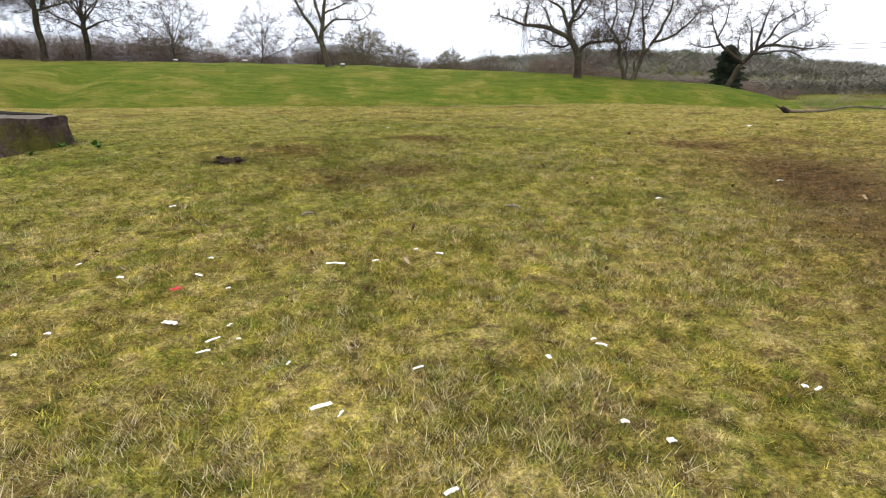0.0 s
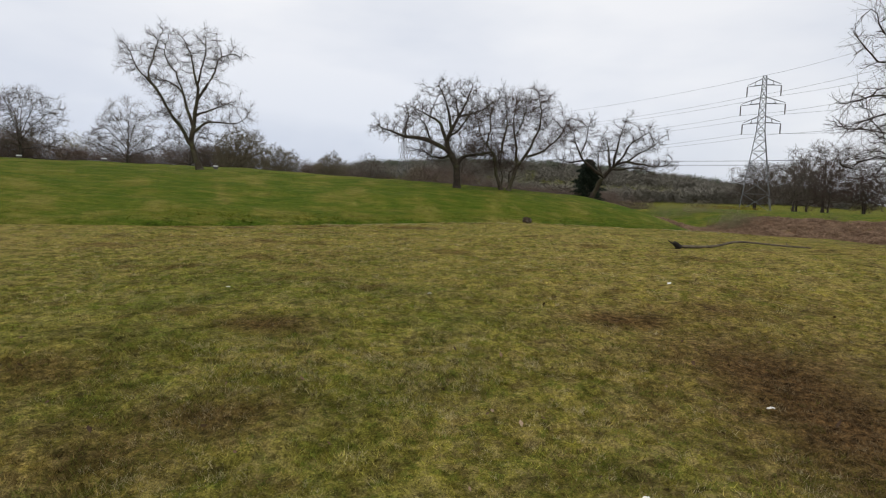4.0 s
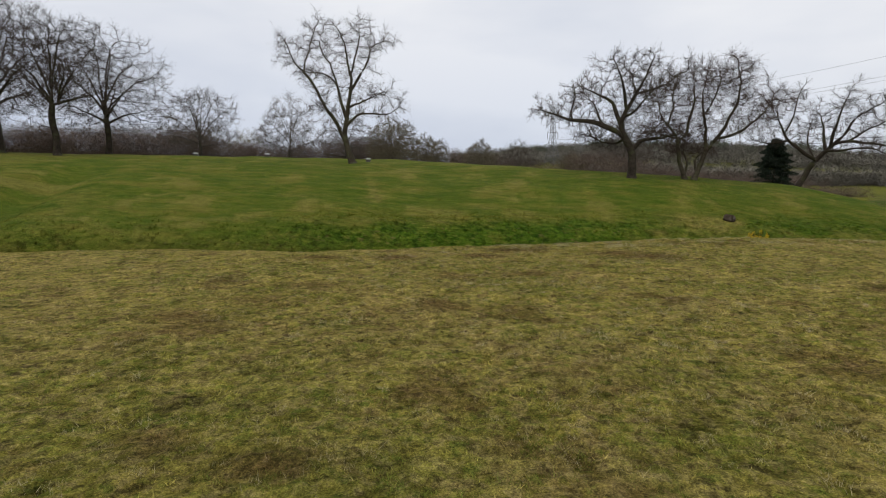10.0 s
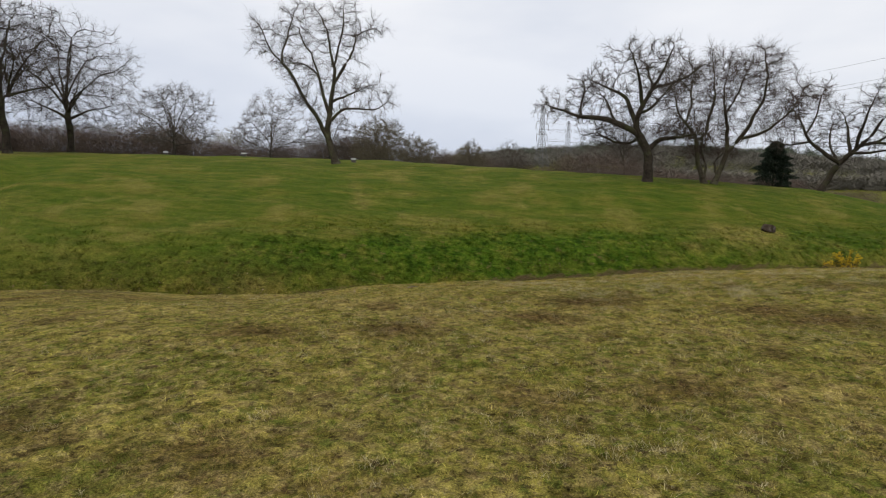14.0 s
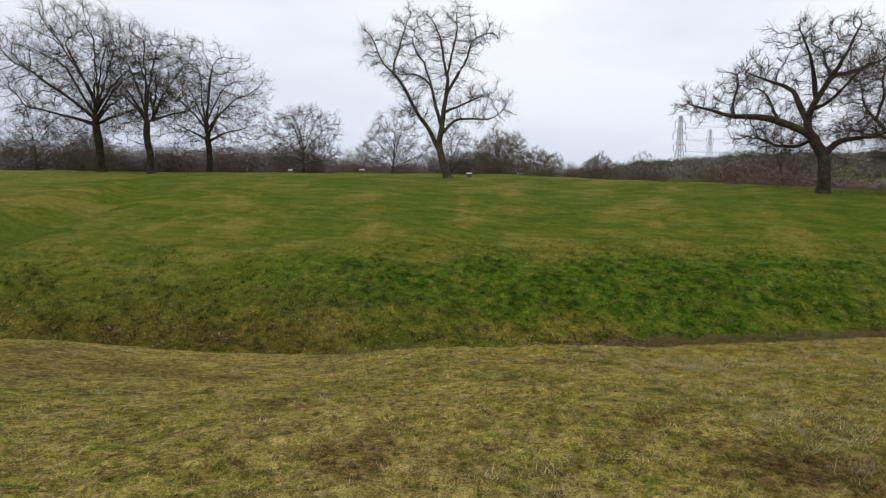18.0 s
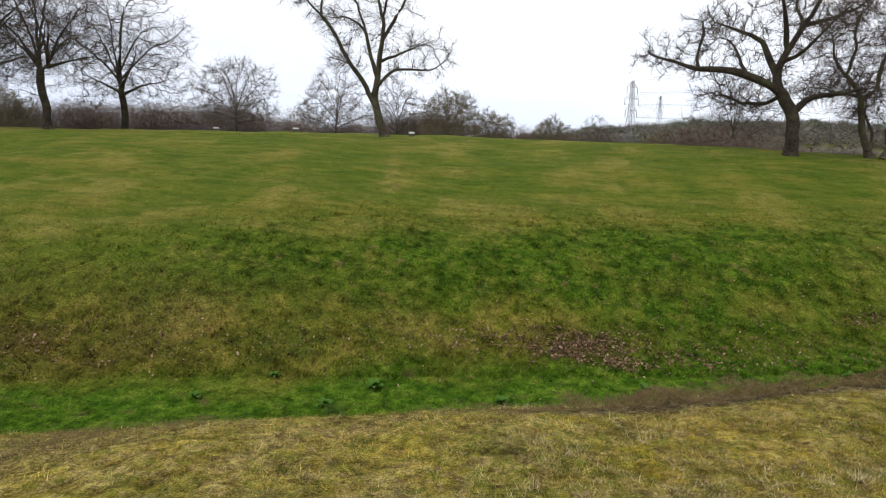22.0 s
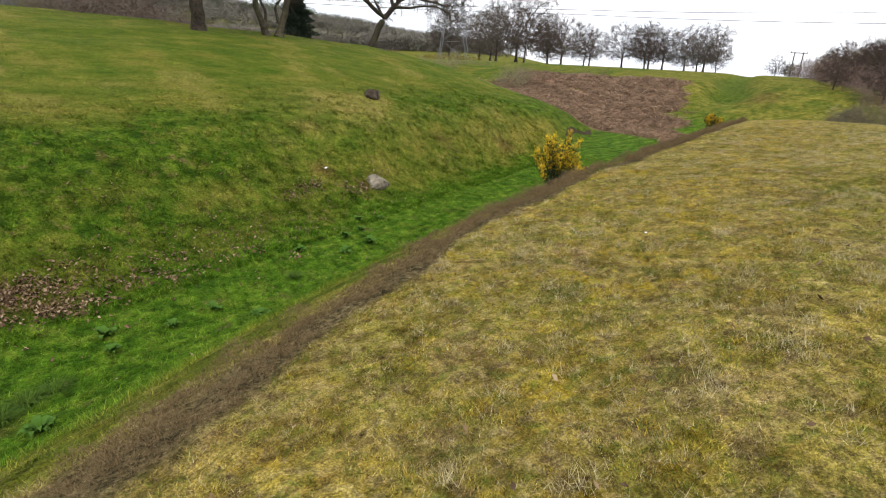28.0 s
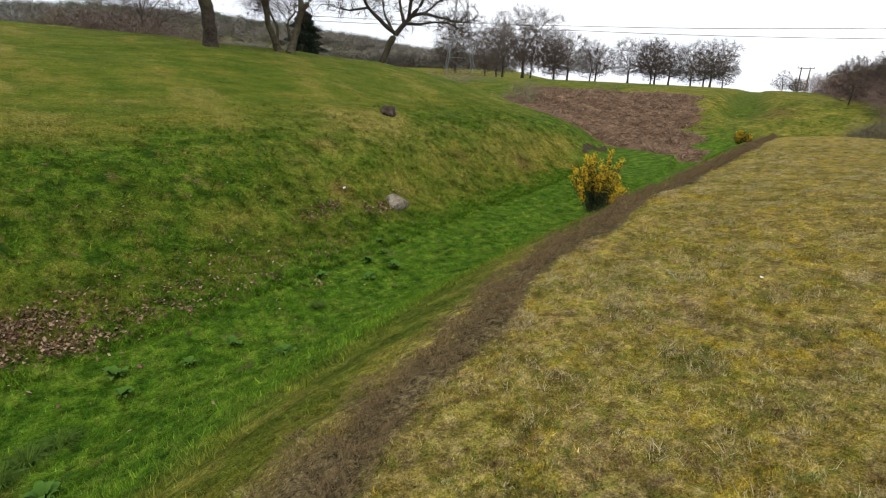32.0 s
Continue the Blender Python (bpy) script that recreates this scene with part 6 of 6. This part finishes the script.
# ---- grass ----
def blades(name, label, seed, x, y, tall, wide, lean, kind, swirl=0.0):
    """Single blades, a bent pair of triangles each, from places and sizes."""
    bare = ((x + 2.36) / 0.2) ** 2 + ((y - 5.15) / 0.16) ** 2 > 0.25 + 1.0 * np.random.default_rng(seed + 50).random(len(x))
    x, y, kind = x[bare], y[bare], kind[bare]
    g = np.random.default_rng(seed)
    n = len(x)
    foot = np.stack([x, y, height(x, y) - 0.008], -1)
    a = g.random(n) * 6.283
    if swirl:
        a = swirl * (1.5 * ripple(x, y, 2.3, 5) + 1.2 * ripple(x, y, 0.9, 2)) + g.normal(size=n) * 0.7 + 1.2
    h = tall * (0.5 + 0.9 * g.random(n))
    out = np.stack([np.cos(a), np.sin(a), 0 * a], -1) * (h * lean * (0.4 + 1.2 * g.random(n)))[:, None]
    b = g.random(n) * 6.283
    side = np.stack([np.cos(b), np.sin(b), 0 * b], -1) * (wide * (0.6 + 0.8 * g.random(n)) * 0.5)[:, None]
    tip = foot + out + np.array([0, 0, 1.0]) * h[:, None]
    v = np.stack([foot - side, foot + side, tip], 1).reshape(-1, 3)
    m = mesh_of(name, v, np.arange(3 * n).reshape(-1, 3), BLADE)
    z = zones(x, y)
    tint = np.clip(g.normal(size=n) * 0.27 + 0.48, 0, 1)
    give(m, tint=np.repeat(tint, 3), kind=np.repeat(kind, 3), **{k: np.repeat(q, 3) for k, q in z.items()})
    return tagged(new(name, m), label, "grass", kind="stuff")


def tufted(seed, count, place, per, spread, share):
    """Places of blades, part of them gathered in tufts; and a kind for each, the same all through a tuft."""
    g = np.random.default_rng(seed)
    nc = int(count * share / per)
    cx, cy = place(g, nc)
    ck = g.random(nc)
    k = np.repeat(np.arange(nc), per)
    r = np.abs(g.normal(size=len(k))) * spread * (0.5 + g.random(nc)[k])
    a = g.random(len(k)) * 6.283
    fx, fy = place(g, count - len(k))
    x, y = np.r_[cx[k] + r * np.cos(a), fx], np.r_[cy[k] + r * np.sin(a), fy]
    return x, y, np.r_[ck[k], 0.3 + 0.5 * g.random(len(fx))]


def in_field(g, n):
    return g.normal(size=n) * 3.0 + np.where(g.random(n) < 0.5, -0.6, 0.6), -0.3 + 27.6 * g.random(n) ** 1.05


def by_start(g, n):
    return g.normal(size=n) * 1.8, 0.3 + 6.0 * g.random(n) ** 1.3


def wide_field(g, n):
    return -16 + 36 * g.random(n), 2 + 27 * g.random(n)


def ridge(g, n):
    u, v = -1.5 + 22 * g.random(n) ** 1.5, -5.5 + 6.6 * g.random(n)
    return OX + u * AX - v * AY, OY + u * AY + v * AX


def ridge_brow(g, n):
    u, v = 0.2 + 9 * g.random(n) ** 1.6, -4.6 + 5.1 * g.random(n)
    return OX + u * AX - v * AY, OY + u * AY + v * AX


def ditch_floor(g, n):
    u, v = -20 + 50 * g.random(n), 1.1 + 9.2 * g.random(n)
    return OX + u * AX - v * AY, OY + u * AY + v * AX


def ditch_side(g, n):
    u, v = -10 + 28 * g.random(n), 0.3 + 3.0 * g.random(n)
    return OX + u * AX - v * AY, OY + u * AY + v * AX


def cropped(x, y, k):
    """Few tufts where the bank's top is mown."""
    keep = np.random.default_rng(3).random(len(x)) < 0.05 + 0.95 * smooth(18.5, 12.5, across(x, y) + 2.0 * smooth(-4, -12, along(x, y)) + 1.2 * ripple(x, y, 5, 1) + 0.8 * ripple(x, y, 1.9, 6))
    return x[keep], y[keep], k[keep]


def bank_face(g, n):
    u, v = -26 + 58 * g.random(n), 8.2 + 19 * g.random(n) ** 1.7
    return OX + u * AX - v * AY, OY + u * AY + v * AX


def bank_top(g, n):
    u, v = -30 + 66 * g.random(n), 15 + 34 * g.random(n) ** 1.6
    return OX + u * AX - v * AY, OY + u * AY + v * AX


def off_heath(x, y, k):
    """Only up to the ditch's lip."""
    keep = (across(x, y) - lip_at(along(x, y)) < 0.9) & (zones(x, y)["heath"] < 0.35)
    return x[keep], y[keep], k[keep]


x, y, k = off_heath(*tufted(1, 480000, in_field, 26, 0.04, 0.6))
blades("grass", "short rough tufted grass and moss of the field", 1, x, y, 0.024, 0.0058, 0.9, k)
x, y, k = tufted(2, 300000, by_start, 30, 0.03, 0.6)
blades("grass", "short rough grass with dry straw and moss", 2, x, y, 0.024, 0.0042, 1.0, k)
x, y, k = off_heath(*tufted(3, 220000, wide_field, 30, 0.08, 0.7))
blades("grass", "rough pale grass of the open field", 3, x, y, 0.032, 0.0065, 0.9, k)
x, y, k = off_heath(*tufted(4, 420000, ridge, 28, 0.035, 0.6))
blades("grass", "mossy grass with pale dry tufts along the ridge", 4, x, y, 0.024, 0.0036, 1.1, k)
x, y, k = off_heath(*tufted(14, 480000, ridge_brow, 22, 0.028, 0.75))
blades("grass", "gritty yellow moss and short dead grass on the ridge's brow", 14, x, y, 0.015, 0.0052, 0.8, k)
x, y, k = tufted(5, 320000, ditch_floor, 30, 0.09, 0.65)
k = 0.25 + 0.5 * k
in_ditch = across(x, y) - lip_at(along(x, y)) > 1.5 + 0.3 * ripple(x, y, 1.1, 3)
x, y, k = x[in_ditch], y[in_ditch], k[in_ditch]
blades("grass", "lush green grass on the ditch floor", 5, x, y, 0.055, 0.009, 1.0, k, swirl=1.0)
x, y, k = tufted(15, 90000, ditch_side, 24, 0.05, 0.5)
side = across(x, y) - lip_at(along(x, y))
fit = (side > 0.55) & (side < 2.2)
blades("grass", "short olive grass on the ditch's near slope", 15, x[fit], y[fit], 0.034, 0.0055, 0.8, 0.08 + 0.3 * k[fit])
x, y, k = cropped(*tufted(6, 300000, bank_face, 34, 0.11, 0.75))
k = 0.3 + 0.5 * k
blades("grass", "green and olive grass on the bank", 6, x, y, 0.10, 0.015, 0.9, k)
x, y, k = tufted(9, 170000, bank_top, 30, 0.16, 0.1)
k = 0.3 + 0.4 * k
blades("grass", "short cropped grass on the bank's broad top", 9, x, y, 0.036, 0.014, 1.2, k)

# heather along the lip
g = np.random.default_rng(95)
n = 2600000
u, v = -12 + 46 * g.random(n) ** 1.1, -1.2 + 2.6 * g.random(n)
x, y = OX + u * AX - v * AY, OY + u * AY + v * AX
keep = g.random(n) < zones(x, y)["heath"] * np.where(u > -1, 0.75, 0.4) * np.clip(0.75 + 0.7 * ripple(x, y, 0.8, 19) + 0.4 * ripple(x, y, 0.33, 29), 0.1, 1.3)
x, y = x[keep], y[keep]
spot = np.random.default_rng(96)
n2 = 36000
sy = 4.2 + spot.normal(size=n2) * 1.2
x, y = np.r_[x, 3.6 + 0.3 * (sy - 3.6) + spot.normal(size=n2) * 0.9], np.r_[y, sy]
tall = np.r_[np.where(u[keep] > -1, 1.0, 0.5), np.full(n2, 0.3)]
n = len(x)
mound = np.clip(0.55 + 0.45 * ripple(x, y, 0.7, 4) + 0.35 * ripple(x, y, 0.31, 8), 0.08, 1.3) * (0.21 + 0.06 * smooth(3, 9, along(x, y))) * tall
foot = np.stack([x, y, height(x, y) - 0.01 + mound * g.random(n) ** 0.45], -1)
h = (0.015 + 0.028 * g.random(n)) * (0.5 + 0.5 * tall)
d = np.stack([g.normal(size=n) * 0.6 * h, g.normal(size=n) * 0.6 * h, h * (0.4 + 0.6 * g.random(n))], -1)
a = g.random(n) * 6.283
s = np.stack([np.cos(a), np.sin(a), 0 * a], -1) * 0.0022
v = np.stack([foot - s, foot + s, foot + d], 1).reshape(-1, 3)
tagged(new("heather", mesh_of("heather", v, np.arange(3 * n).reshape(-1, 3), HEATHER)), "brown winter heather along the ditch's lip", "heather", kind="stuff")


# tussocks: loose sprays of longer blades, pale and grey-green
def tussocks(seed, count, place, per, spread, dark=False):
    g = np.random.default_rng(seed)
    cx, cy = place(g, count)
    keep = 0.45 * ripple(cx, cy, 2.7, 31) + 0.35 * ripple(cx, cy, 1.1, 17) + 0.25 * g.normal(size=count) > 0.05
    cx, cy = cx[keep], cy[keep]
    if dark:
        ck = np.full(len(cx), 0.99)
    else:
        ck = np.where(ripple(cx, cy, 3.9, 41) + 0.5 * g.normal(size=len(cx)) > -0.05, 0.92, 0.1)
    k = np.repeat(np.arange(len(cx)), per)
    x, y = cx[k] + g.normal(size=len(k)) * spread, cy[k] + g.normal(size=len(k)) * spread
    return off_heath(x, y, ck[k])


x, y, k = tussocks(7, 4200, ridge, 44, 0.036)
few = np.random.default_rng(77).random(len(x)) < 0.25 + 0.75 * smooth(-1, 3, along(x, y))
x, y, k = x[few], y[few], k[few]
blades("grass", "pale dry and grey-green tussocks on the mossy ridge", 7, x, y, 0.046, 0.0036, 0.9, k)
x, y, k = tussocks(16, 3200, by_start, 40, 0.032)
blades("grass", "green and straw-coloured tufts in the worn turf", 16, x, y, 0.030, 0.0036, 0.8, k)
x, y, k = tussocks(8, 5600, in_field, 30, 0.042)
blades("grass", "pale dry and green tussocks in the field", 8, x, y, 0.04, 0.0038, 0.9, k)
x, y, k = tussocks(10, 3600, in_field, 34, 0.075, True)
blades("grass", "dark withered clumps in the short turf", 10, x, y, 0.026, 0.0042, 1.0, k)
x, y, k = tussocks(11, 3000, ridge, 24, 0.05, True)
blades("grass", "dark withered clumps between moss on the ridge", 11, x, y, 0.024, 0.004, 1.0, k)
x, y, k = tussocks(12, 5000, by_start, 26, 0.03, True)
blades("grass", "dark withered clumps in the worn turf", 12, x, y, 0.022, 0.003, 1.0, k)


def clumps(seed, count, place, per, spread, kind):
    """Clumps of blades anywhere, gathered along soft drifts."""
    g = np.random.default_rng(seed)
    cx, cy = place(g, count)
    keep = 0.5 * ripple(cx * 0.6, cy, 2.9, seed) + 0.4 * ripple(cx, cy, 1.3, seed + 4) + 0.25 * g.normal(size=count) > 0.1
    k = np.repeat(np.arange(keep.sum()), per)
    x, y = cx[keep][k] + g.normal(size=len(k)) * spread, cy[keep][k] + g.normal(size=len(k)) * spread
    return x, y, np.full(len(k), kind)


x, y, k = cropped(*clumps(21, 2200, bank_face, 22, 0.08, 0.99))
blades("grass", "withered brown tufts on the bank's slope", 21, x, y, 0.07, 0.011, 1.0, k)
x, y, k = clumps(22, 2600, ditch_floor, 30, 0.07, 0.1)
deep = across(x, y) - lip_at(along(x, y)) > 1.3
blades("grass", "darker green tufts on the ditch floor", 22, x[deep], y[deep], 0.085, 0.009, 0.9, k[deep])
x, y, k = clumps(24, 900, ridge, 80, 0.05, 0.93)
x, y, k = off_heath(x, y, k)
back = across(x, y) - lip_at(along(x, y)) < -1.3 + 0.5 * ripple(x, y, 2.0, 5)
blades("grass", "pale bleached tufts on the ridge's brow", 24, x[back], y[back], 0.055, 0.0034, 1.0, k[back])
